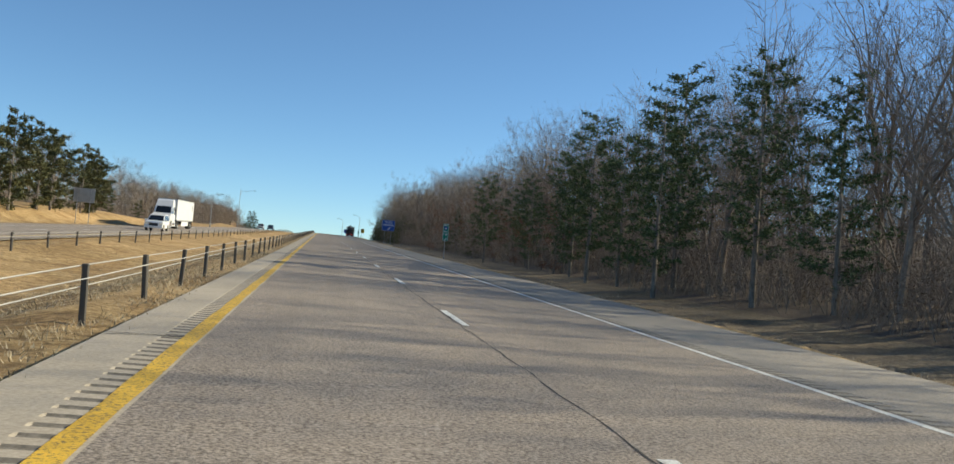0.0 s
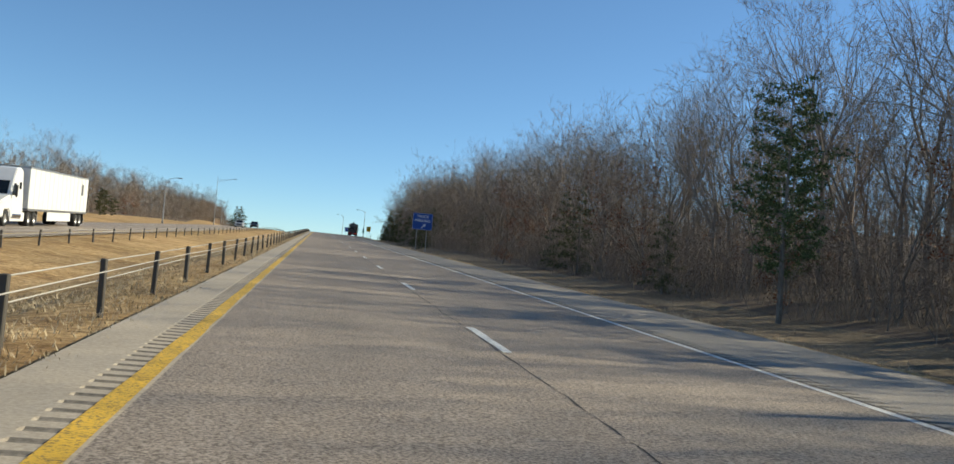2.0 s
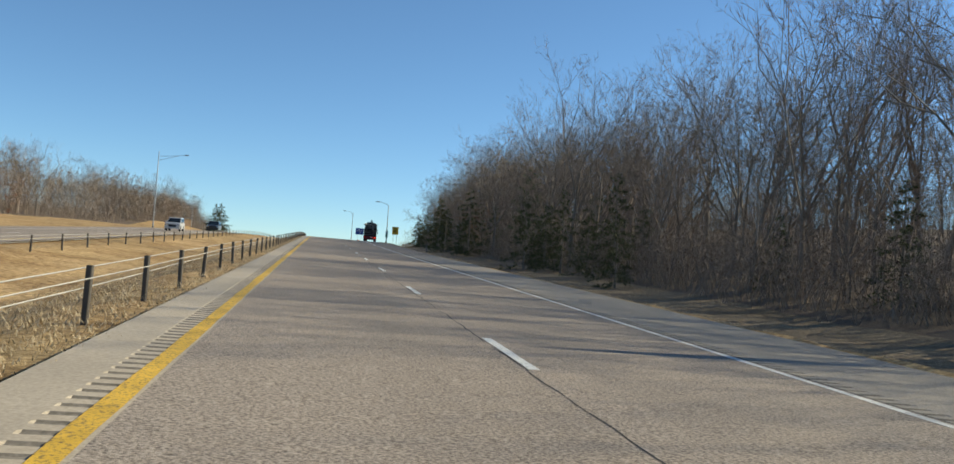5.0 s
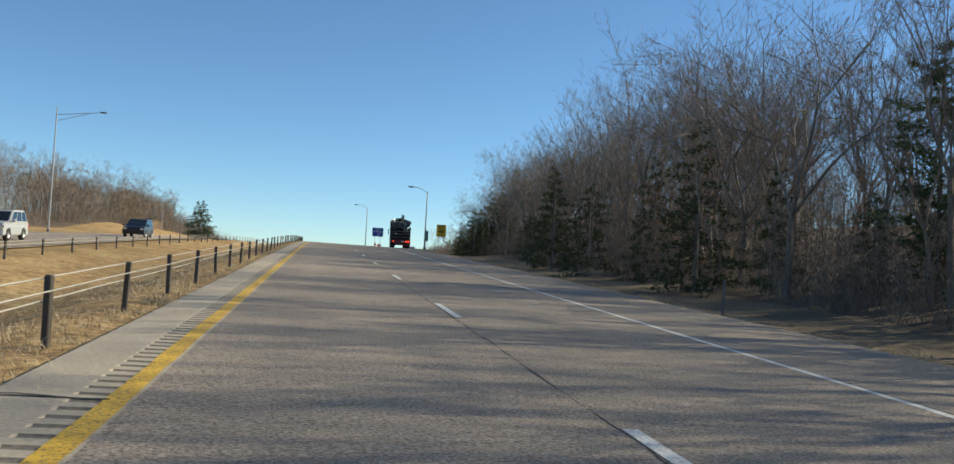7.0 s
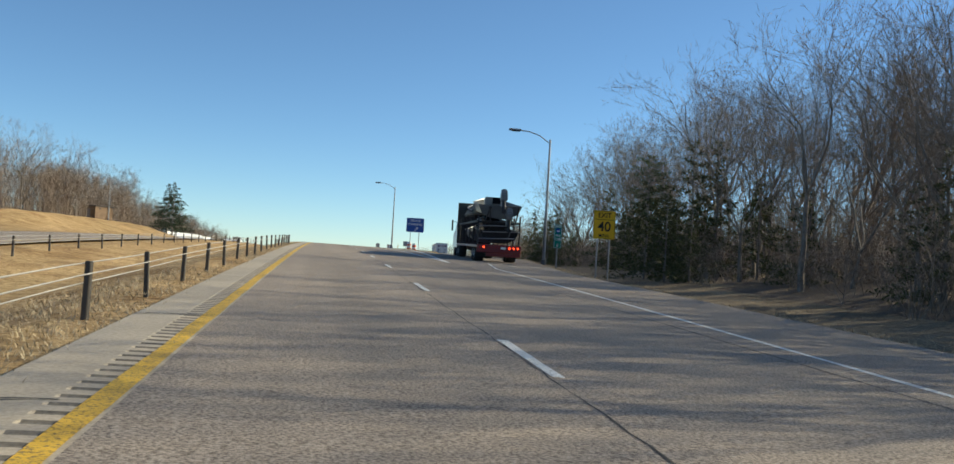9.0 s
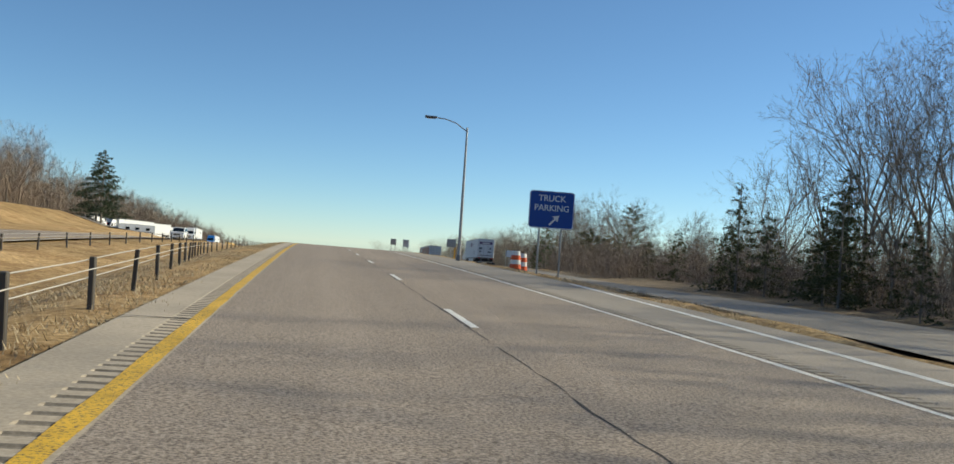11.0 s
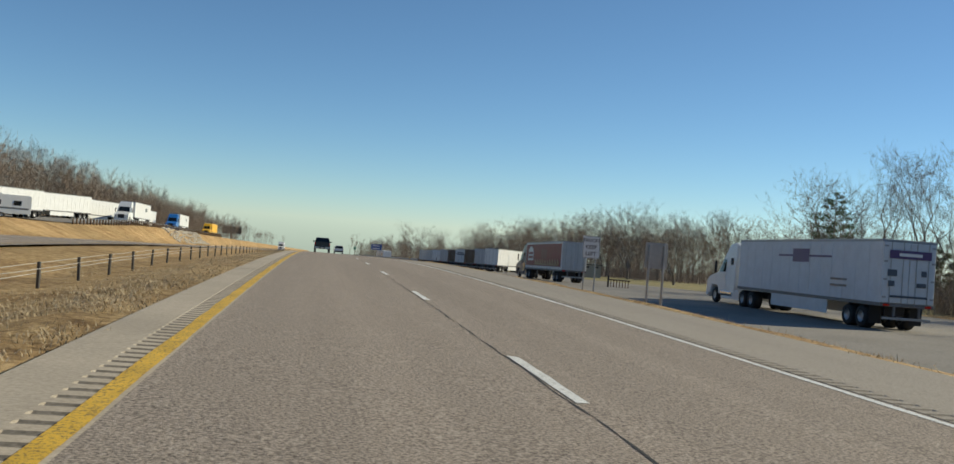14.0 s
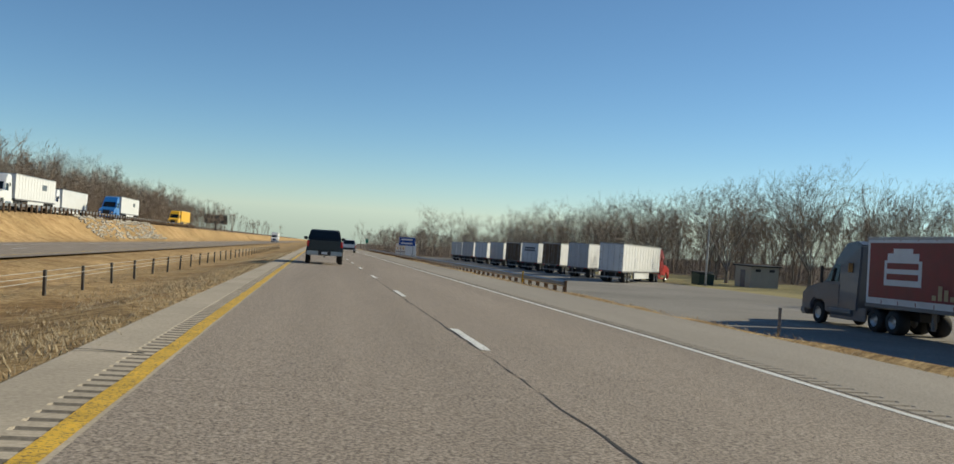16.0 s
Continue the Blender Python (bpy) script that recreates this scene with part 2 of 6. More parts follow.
# ---- ground, roads ----
def spread(a, b, step):
    n = max(1, int(round((b - a) / step)))
    return [a + (b - a) * i / n for i in range(n)]


def ground_sheet():
    xs = [-2600, -1500, -900, -500, -300, -200, -140, -100] + spread(-90, -30, 4) + spread(-30, -1.06, 0.9) + [-1.06, 0, 3.6, 7.3, 10.5]
    xs += [10.6, 11, 11.6, 12.4, 13.4, 14.5, 15.6] + spread(16.6, 44, 1.4) + spread(44, 90, 4) + [90, 120, 160, 220, 320, 500, 900, 1500, 2600]
    ys = [-900, -500, -300, -160, -90, -60] + spread(-40, 700, 2.0) + spread(700, 900, 10) + [900, 960, 1040, 1150, 1300, 1600, 2000, 2600, 3400]
    v, f, ids = [], [], []
    rnd = np.random.RandomState(3)
    bump = rnd.uniform(-1, 1, (len(ys), len(xs)))
    for j, y in enumerate(ys):
        for i, x in enumerate(xs):
            z = gz(x, y)
            paved = -1.06 <= x <= 10.6 or -24.6 < x < -12.5 or (x > 10.6 and (x <= pave_edge(y) and (y < 372 or x >= lot_inner(y)))) or (-47 < x < -30.9 and y > 540)
            if paved:
                z -= 0.12
            elif x not in (-1.06, 10.6):
                z += 0.05 * bump[j, i] + 0.12 * noise.noise((x * 0.15, y * 0.11, 0))
                if abs(x) > 160:
                    z += 6 * noise.noise((x * 0.004, y * 0.004, 3)) * min(1, abs(x) / 500)
            v.append((x, y, z))
    nx = len(xs)
    for j in range(len(ys) - 1):
        for i in range(nx - 1):
            a = j * nx + i
            f.append((a, a + 1, a + 1 + nx, a + nx))
            x, y = (xs[i] + xs[i + 1]) / 2, (ys[j] + ys[j + 1]) / 2
            lawn = 36 < x < (84 if y < 640 else 62) and 530 < y < 800
            woods = (x > pave_edge(y) + 8.5 and y < 480) or (x > 64 and not lawn) or (x < -44 and y < 470) or x < -70
            far_side = y > 850 and abs(x + 6) > 26
            ids.append(1 if woods or far_side or (x > 14.5 and y > 765) else 2 if lawn else 3 if x > 11.6 and y < 470 else 0)
    return tagged(mesh_object("ground", v, f, [GROUND, LITTER, GREEN_GRASS, VERGE], ids, False), "dry straw-coloured roadside grass with leaf litter under the woods", "ground", "", "structure")


YS = spread(-60, 900, 4.0) + [900, 1000, 1200, 1500]
ground_sheet()
sheet("road", lambda y: [0.0, 1.8, 3.66, 5.5, 7.32, 7.5], YS, 0.0, ASPHALT, "structure", "worn grey-brown asphalt carriageway of two lanes")
sheet("shoulder_inner", lambda y: [-1.06, -0.46], YS, 0.0, SHOULDER, "structure", "pale concrete inner shoulder")
sheet("shoulder_inner_strip", lambda y: [-0.13, 0.0], YS, 0.0, SHOULDER, "structure", "pale concrete edge under the yellow line")
sheet("shoulder_outer", lambda y: [7.85, 9.0, 10.6], [v for v in YS if v <= 236], 0.0, OUTER, "structure", "grey outer shoulder")
sheet("shoulder_outer_far", lambda y: [7.85, 9.0, 10.6], [v for v in YS if v >= 372], 0.0, OUTER, "structure", "grey outer shoulder")
YX = [236] + spread(238, 372, 3.0) + [372]
sheet("exit_lane", lambda y: [7.5 + (pave_edge(y) - 7.5) * k for k in (0, 0.33, 0.66, 1)], YX, 0.001, ASPHALT, "structure", "exit lane pavement beside the highway")
YL = spread(372, 800, 4.0) + [800]
sheet("lot_pavement", lambda y: [lot_inner(y) + (pave_edge(y) - lot_inner(y)) * k / 8 for k in range(9)], YL, 0.001, LOT, "structure", "patched dark asphalt of the lorry park and its entry ramp")
sheet("opposite_road", lambda y: [-24.4, -21.6, -18, -14.3, -13.1], YS, 0.02, ASPHALT, "structure", "worn asphalt of the opposite carriageway")
YM = spread(545, 800, 5.0) + [800]
sheet("opposite_lot", lambda y: [-46.5, -41.0, -36.0, -31.2], YM, 0.02, LOT, "structure", "asphalt of the lorry park across the highway")


def rumble_strip(xa, xb, y0, y1, lab):
    """Milled grooves beside an edge line, real dips in the pavement."""
    v, f = [], []
    xs = (xa, xa + 0.025, xb - 0.025, xb)
    y = y0
    while y < y1:
        for yy, dz in ((y, 0), (y + 0.03, -0.011), (y + 0.09, -0.011), (y + 0.12, 0)):
            for i, x in enumerate(xs):
                v.append((x, yy, gz(x, yy) + (dz if i in (1, 2) else 0)))
        y += 0.29
    n = len(v) // 4
    for j in range(n - 1):
        for i in range(3):
            a = j * 4 + i
            f.append((a, a + 1, a + 5, a + 4))
    # Groove faces take the darker mix of dirt and painted-in shade; the rest stays plain.
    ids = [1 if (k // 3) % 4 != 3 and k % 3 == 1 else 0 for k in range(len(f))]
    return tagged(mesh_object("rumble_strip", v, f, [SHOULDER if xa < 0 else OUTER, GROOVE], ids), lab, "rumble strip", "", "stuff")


rumble_strip(-0.46, -0.13, -12.0, 640, "milled rumble strip grooves in the pale shoulder")
rumble_strip(7.5, 7.85, -12.0, 235.8, "milled rumble strip grooves beside the white edge line")
rumble_strip(7.5, 7.85, 372.2, 640, "milled rumble strip grooves beside the white edge line")
sheet("shoulder_outer_end", lambda y: [7.5, 7.85], [639.9, 700, 900, 1200, 1500], 0.0, OUTER, "structure", "grey outer shoulder")
tagged(mesh_object("shoulder_filler", [(-0.46, -60, base(-60) + 0.007), (-0.13, -60, base(-60) + 0.002), (-0.13, -12, base(-12) + 0.002), (-0.46, -12, base(-12) + 0.007)], [(0, 1, 2, 3)], SHOULDER), "pale concrete shoulder", "shoulder", "", "structure")
sheet("shoulder_inner_far", lambda y: [-0.46, -0.13], [639.7, 700, 900, 1200, 1500], 0.0, SHOULDER, "structure", "pale concrete shoulder")


def line_strip(name, x_of, w, y0, y1, mat, label, lift=0.004, step=1.0, wob=0.012, seed=1):
    rnd = random.Random(seed)
    v, f = [], []
    ys = spread(y0, y1, step) + [y1]
    for y in ys:
        x = x_of(y)
        for s in (-1, 1):
            xx = x + s * w / 2 + rnd.uniform(-wob, wob)
            v.append((xx, y, gz(xx, y) + lift))
    for j in range(len(ys) - 1):
        f.append((2 * j, 2 * j + 1, 2 * j + 3, 2 * j + 2))
    return tagged(mesh_object(name, v, f, mat), label, "road marking", "", "structure")


line_strip("yellow_edge_line", lambda y: -0.12, 0.18, -40, 1200, YELLOW, "worn yellow edge line on the inner shoulder", seed=2)
line_strip("white_edge_line", lambda y: 7.36 if y < 240 else 7.36 + (pave_edge(y) - 10.6) * 0.95, 0.13, -40, 352, WHITE_LINE, "thin white edge line", seed=3)
line_strip("white_edge_line_2", lambda y: 7.36, 0.13, 372, 1200, WHITE_LINE, "thin white edge line", seed=4)
line_strip("gore_line", lambda y: 7.36 + max(0, y - 345) * 0.055, 0.2, 345, 400, WHITE_LINE, "white gore line at the exit", seed=5)
line_strip("gore_line_2", lambda y: 7.36, 0.2, 345, 372, WHITE_LINE, "white gore line at the exit", seed=6)
line_strip("pavement_joint", lambda y: 3.60 + 0.05 * noise.noise((0, y * 0.7, 5)) + 0.03 * noise.noise((3, y * 2.9, 1)), 0.018, -40, 900, CRACK, "dark open joint between the two lanes", 0.003, 0.35, 0.012, 7)
line_strip("pavement_joint_2", lambda y: 7.5, 0.03, -40, 900, CRACK, "dark joint along the outer shoulder", 0.003, 1.0, 0.01, 8)
line_strip("opposite_yellow_line", lambda y: -14.2, 0.14, -40, 1000, YELLOW, "yellow edge line of the opposite carriageway", 0.026, 4, 0.01, 9)
line_strip("opposite_white_line", lambda y: -21.6, 0.14, -40, 1000, WHITE_LINE, "white edge line of the opposite carriageway", 0.026, 4, 0.01, 10)


def lane_dashes(x, y0, y1, lift, name):
    holder = tagged(new(name), "broken white lane line", "road marking", "", "structure")
    rnd = random.Random(11)
    y, k = y0, 0
    while y < y1:
        bm = bmesh.new()
        pts = []
        for i in range(7):
            yy = y + 3.05 * i / 6
            pts.append([bm.verts.new((x + s * 0.068 + rnd.uniform(-0.008, 0.008), yy + (rnd.uniform(-0.05, 0.05) if i in (0, 6) else 0), gz(x + s * 0.068, yy) + lift)) for s in (-1, 1)])
        for a, b in zip(pts, pts[1:]):
            bm.faces.new((a[0], a[1], b[1], b[0]))
        part("dash", bm, WHITE_LINE, holder)
        y += 12.19


lane_dashes(3.70, 15.66 - 12.19 * 3, 900, 0.006, "lane_line")
lane_dashes(-17.9, -30, 700, 0.028, "opposite_lane_line")


def cross_cracks():
    """Sealed and open cracks across the shoulder and lanes."""
    rnd = random.Random(5)
    v, f = [], []
    for y in [11.0, 43, 64, 95, 130, 157, 205, 238.5, 247, 271, 306, 312, 333, 380, 421.5, 445, 470, 499, 503, 532, 550, 575]:
        x0, x1 = (-1.05, rnd.uniform(-0.4, -0.1))
        n = max(4, int((x1 - x0) / 0.3))
        k = len(v)
        yy = y
        for i in range(n + 1):
            x = x0 + (x1 - x0) * i / n
            yy += rnd.uniform(-0.05, 0.05)
            w = rnd.uniform(0.01, 0.035)
            for s in (-1, 1):
                v.append((x, yy + s * w, gz(max(-1.04, x), yy) + 0.005))
        f += [(k + 2 * i, k + 2 * i + 2, k + 2 * i + 3, k + 2 * i + 1) for i in range(n)]
    return tagged(mesh_object("pavement_crack", v, f, CRACK), "dark cracks across the shoulder", "crack", "", "stuff")


cross_cracks()


# ---- cable fences ----
def fence_post_mesh():
    bm = box_bm(-0.04, 0.04, -0.05, 0.05, -0.5, 0.72, 0.012)
    me = bpy.data.meshes.new("post")
    bm.to_mesh(me)
    bm.free()
    me.materials.append(POST)
    return me


POST_ME = fence_post_mesh()


def cable_fence(x_of, y0, y1, step, label):
    fence = thing("cable_fence", label, "cable fence", "cable barriers of the median")
    rnd = random.Random(int(y0) + 7)
    y = y0
    while y < y1:
        x = x_of(y)
        part_mesh("post", POST_ME, fence, pose(x, y, gz(x, y), rnd.uniform(-2.5, 2.5), rnd.uniform(-2.5, 2.5), rnd.uniform(-8, 8)))
        y += step
    for h, dx in ((0.42, -0.07), (0.56, 0.07), (0.68, -0.07)):
        v, f = [], []
        ys = spread(y0, y1, step) + [y1]
        for y in ys:
            x = x_of(y) + dx
            z = gz(x_of(y), y) + h + rnd.uniform(-0.012, 0.012)
            for k in range(4):
                v.append((x + 0.009 * math.cos(k * math.pi / 2), y, z + 0.009 * math.sin(k * math.pi / 2)))
        for j in range(len(ys) - 1):
            for k in range(4):
                f.append((4 * j + k, 4 * j + (k + 1) % 4, 4 * j + 4 + (k + 1) % 4, 4 * j + 4 + k))
        ob = mesh_object("cable", v, f, CABLE)
        ob.parent = fence
    return fence


cable_fence(lambda y: -1.62 - 4.05 * smooth(375, 440, y), -8.0, 720, 4.1, "cable fence on dark posts along the inner shoulder")
cable_fence(lambda y: -10.6, -5.0, 470, 4.9, "cable fence on dark posts beside the opposite carriageway")


# ---- woods ----
def tube_np(pts, rad, sides, V, F):
    k0 = len(V)
    up = Vector((0.3, 0.2, 0.93))
    n = len(pts)
    for i, p in enumerate(pts):
        d = (pts[min(i + 1, n - 1)] - pts[max(i - 1, 0)]).normalized()
        a = d.cross(up if abs(d.z) < 0.95 else Vector((1, 0, 0))).normalized()
        b = d.cross(a)
        for s in range(sides):
            t = 2 * math.pi * s / sides
            q = p + (a * math.cos(t) + b * math.sin(t)) * rad[i]
            V.append((q.x, q.y, q.z))
    for i in range(n - 1):
        for s in range(sides):
            F.append((k0 + i * sides + s, k0 + i * sides + (s + 1) % sides, k0 + (i + 1) * sides + (s + 1) % sides, k0 + (i + 1) * sides + s))


def spike(p, q, r, V, F):
    """A twig: a thin pointed sliver."""
    d = (q - p).normalized()
    a = d.cross(Vector((math.sin(p.x * 37 + q.z * 11), math.cos(p.y * 29 + q.x * 17), math.sin(q.z * 23)))).normalized() * r
    k = len(V)
    for w in (p - a, p + a, q):
        V.append((w.x, w.y, w.z))
    F.append((k, k + 1, k + 2))


def twigs(rnd, at, nd, ln, r, C, n):
    """One twig with finer ones along it."""
    end = at + nd * ln
    spike(at, end, r, *C)
    for k in range(n):
        p = at.lerp(end, rnd.uniform(0.2, 0.75))
        e = (nd * 1.3 + Vector((rnd.gauss(0, 0.6), rnd.gauss(0, 0.6), rnd.gauss(0.2, 0.5)))).normalized()
        spike(p, p + e * ln * rnd.uniform(0.35, 0.65), r * 0.8, *C)


def grow(rnd, p, d, length, r, level, T, C, opts):
    """Trunk, steep limbs, branches, then twigs; each bends upward a little."""
    nseg = (6, 4, 1)[level]
    pts, rads = [p.copy()], [r]
    dd = d.copy()
    wig = (0.07, 0.12, 0.15)[level]
    for i in range(nseg):
        dd = (dd + Vector((rnd.gauss(0, wig), rnd.gauss(0, wig), rnd.gauss(0, wig) + (0.03, 0.11, 0.10)[level]))).normalized()
        pts.append(pts[-1] + dd * length / nseg)
        rads.append(r * (1 - (0.78, 0.8, 0.8)[level] * (i + 1) / nseg))
    V, F = T if level <= 1 else C
    if level == 2:
        spike(pts[0], pts[1], r, V, F)
    else:
        tube_np(pts, rads, (6, opts["sides"])[level], V, F)
    count = opts["n"][level]
    lo = opts["clear"] if level == 0 else 0.2
    for i in range(count):
        u = lo + (1 - lo) * (i + rnd.random()) / count
        j = min(nseg - 1, int(u * nseg))
        at = pts[j].lerp(pts[j + 1], u * nseg - j)
        along = (pts[j + 1] - pts[j]).normalized()
        side = Vector((rnd.gauss(0, 1), rnd.gauss(0, 1), rnd.gauss(0, 0.35)))
        side = (side - along * side.dot(along)).normalized()
        nd = (side * (1.0 if level else opts["wide"]) + along * (opts["lift"] if level == 0 else 1.0)).normalized()
        if level == 2:
            twigs(rnd, at, nd, rnd.uniform(0.5, 1.1) * opts["twig"], opts["fine"], C, opts["many"])
            continue
        v = (u - lo) / (1 - lo)
        ln = length * rnd.uniform(0.7, 1.1) * (opts["reach"] * (1 - 0.68 * v) if level == 0 else 0.42 * (1 - 0.45 * v))
        grow(rnd, at, nd, ln, max(0.013, rads[j] * (0.55 if level == 0 else 0.5)), level + 1, T, C, opts)


def tree_meshes(seed, height, n=(11, 6, 6), clear=0.35, wide=1.0, lift=0.9, twig=1.0, fine=0.009, girth=1.0, many=4, reach=0.72, sides=4):
    rnd = random.Random(seed)
    T, C = ([], []), ([], [])
    grow(rnd, Vector((0, 0, -0.3)), Vector((rnd.uniform(-0.06, 0.06), rnd.uniform(-0.06, 0.06), 1)).normalized(), height * 0.82, height * 0.0098 * girth, 0, T, C, dict(n=n, clear=clear, wide=wide, lift=lift, twig=twig, fine=fine, many=many, reach=reach, sides=sides))
    out = []
    for nm, (V, F), mat in (("trunk", T, BARK), ("crown", C, TWIG)):
        me = bpy.data.meshes.new(nm)
        me.from_pydata(V, [], F)
        me.materials.append(mat)
        out.append(me)
    return out


def leaf_cloud(me, rnd, count, pick, size, V=None, F=None):
    V, F = ([], []) if V is None else (V, F)
    for _ in range(count):
        p = pick()
        a = Vector((rnd.gauss(0, 1), rnd.gauss(0, 1), rnd.gauss(0, 1))).normalized() * size * rnd.uniform(0.6, 1.4)
        b = a.cross(Vector((rnd.gauss(0, 1), rnd.gauss(0, 1), rnd.gauss(0, 1)))).normalized() * size * rnd.uniform(0.25, 0.5)
        k = len(V)
        for q in (p - a, p + b, p + a, p - b):
            V.append((q.x, q.y, q.z))
        F.append((k, k + 1, k + 2, k + 3))
    me.from_pydata(V, [], F)


def foliage(name, dark, light):
    m, n, l, b = node_mat(name, 0.7, 0, 0.3)
    g = n.new("ShaderNodeNewGeometry")
    r = ramp_node(n, [(0.0, dark), (1.0, light)])
    l.new(g.outputs["Random Per Island"], r.inputs[0])
    l.new(r.outputs[0], b.inputs["Base Color"])
    return m


PINE_LEAF = foliage("pine_needles", (0.035, 0.062, 0.024), (0.135, 0.175, 0.07))
CEDAR_LEAF = foliage("cedar_needles", (0.036, 0.048, 0.018), (0.135, 0.13, 0.05))
RUST_LEAF = foliage("rusty_dry_leaves", (0.10, 0.035, 0.015), (0.28, 0.10, 0.04))
BROWN_LEAF = foliage("brown_dry_leaves", (0.06, 0.035, 0.02), (0.20, 0.12, 0.07))
SPRUCE_LEAF = foliage("spruce_needles", (0.018, 0.032, 0.018), (0.07, 0.095, 0.045))


def pine_meshes(seed, height, leaf, clear=0.3, spread_at=0.22, tuft=900, cone=False, size=0.17, per=7, inner=0.42):
    """A conifer: trunk, boughs, and needle tufts set along the boughs."""
    rnd = random.Random(seed)
    V, F, LV, LF = [], [], [], []
    pts = [Vector((0.02 * math.sin(i + seed) * height / 10, 0.02 * math.cos(1.7 * i + seed) * height / 10, -0.3 + (height + 0.2) * i / 7)) for i in range(8)]
    tube_np(pts, [height * 0.013 * (1 - 0.9 * i / 7) + 0.01 for i in range(8)], 6, V, F)
    boughs = int(height * (4.5 if cone else 3.6))
    for i in range(boughs):
        u = clear + (0.985 - clear) * (i + rnd.random()) / boughs
        w = (1 - (u - clear) / (1 - clear))
        v = 1 - w
        shape = w ** 0.8 if cone else math.sqrt(max(0.0, 1 - (0.97 * v) ** 2)) * (0.55 + 0.45 * min(1, 2.5 * v))
        reach = height * spread_at * shape * rnd.uniform(0.6, 1.15) + 0.12
        t = i * 2.4 + rnd.uniform(-0.5, 0.5)
        z = u * height
        a = Vector((0, 0, z))
        d = Vector((math.cos(t), math.sin(t), (-0.15 if cone else 0.18) + rnd.uniform(-0.12, 0.2)))
        b = a + d * reach
        mid = a.lerp(b, 0.5) + Vector((0, 0, -0.05 * reach))
        tube_np([a, mid, b], [0.012 * height * 0.25, 0.02, 0.008], 3, V, F)
        nt = max(3, int(reach * per))
        for k in range(nt):
            s = (0.25 if cone else inner) + (0.8 if cone else 1.04 - inner) * (k + rnd.random()) / nt
            c = a.lerp(b, s) + Vector((rnd.gauss(0, 0.13), rnd.gauss(0, 0.13), rnd.gauss(0.02, 0.1))) * (0.5 + reach * 0.4)
            for _ in range(7):
                e = Vector((rnd.gauss(0, 1), rnd.gauss(0, 1), rnd.gauss(0.25, 0.8))).normalized() * size * rnd.uniform(0.7, 1.7)
                g = e.cross(Vector((rnd.gauss(0, 1), rnd.gauss(0, 1), rnd.gauss(0, 1)))).normalized() * size * 0.2
                q = len(LV)
                for w3 in (c - g, c + e, c + g):
                    LV.append((w3.x, w3.y, w3.z))
                LF.append((q, q + 1, q + 2))
    out = []
    for nm, vv, ff, mat in (("trunk", V, F, BARK), ("crown", LV, LF, leaf)):
        me = bpy.data.meshes.new(nm)
        me.from_pydata(vv, [], ff)
        me.materials.append(mat)
        out.append(me)
    return out


def tree_thing(name, meshes, label, group, at, turn, scale):
    e = thing(name, label, "tree" if "shrub" not in name else "shrub", group, at, turn)
    e.scale = (scale, scale, scale)
    for me in meshes:
        ob = new(me.name.split(".")[0], me)
        ob.parent = e
    return e


def fork(rnd, p, d, length, r, level, T, C, o):
    """A limb that wanders, divides again and again, and ends in sprays of twigs."""
    last = len(o["k"])
    nseg = (4, 3, 2, 1, 1)[level]
    wig = (0.05, 0.12, 0.16, 0.18, 0.2)[level]
    pts, rads, dd = [p.copy()], [r], d.copy()
    for i in range(nseg):
        dd = (dd + Vector((rnd.gauss(0, wig), rnd.gauss(0, wig), rnd.gauss(0, wig) + 0.05))).normalized()
        pts.append(pts[-1] + dd * length / nseg)
        rads.append(r * (1 - 0.38 * (i + 1) / nseg))
    if level < 3:
        tube_np(pts, rads, (6, o["sides"], 3)[level], *T)
    else:
        spike(pts[0], pts[-1] + dd * length * 0.3, min(r, 0.024 if level == 3 else 0.015) * o["stout"], *C)

    def child(at, along, ang, ln, rr, lv):
        side = Vector((rnd.gauss(0, 1), rnd.gauss(0, 1), rnd.gauss(0, 0.5)))
        side = (side - along * side.dot(along)).normalized()
        nd = along * math.cos(ang) + side * math.sin(ang) + Vector((0, 0, o["up"]))
        fork(rnd, at, nd.normalized(), ln, rr, lv, T, C, o)

    if level == last:
        for i in range(o["tw"]):
            at = pts[0].lerp(pts[-1], 0.1 + 0.95 * (i + rnd.random()) / o["tw"])
            nd = (dd * 0.8 + Vector((rnd.gauss(0, 0.55), rnd.gauss(0, 0.55), rnd.gauss(0.15, 0.5)))).normalized()
            twigs(rnd, at, nd, rnd.uniform(0.5, 1.15) * o["twig"], o["fine"], C, o["many"])
        return
    for i in range(o["k"][level]):
        child(pts[-1], dd, radians(rnd.gauss(o["ang"][level], 7)), length * rnd.uniform(*o["len"][level]), rads[-1] * rnd.uniform(0.62, 0.82), level + 1)
    for i in range(o["shoot"][level]):
        u = rnd.uniform(o["clear"] if level == 0 else 0.3, 0.95)
        j = min(nseg - 1, int(u * nseg))
        child(pts[j].lerp(pts[j + 1], u * nseg - j), dd, radians(rnd.uniform(38, 65)), length * rnd.uniform(0.3, 0.55) * (0.55 if level == 0 else 1), rads[-1] * 0.4, max(level + 1, last - 1))


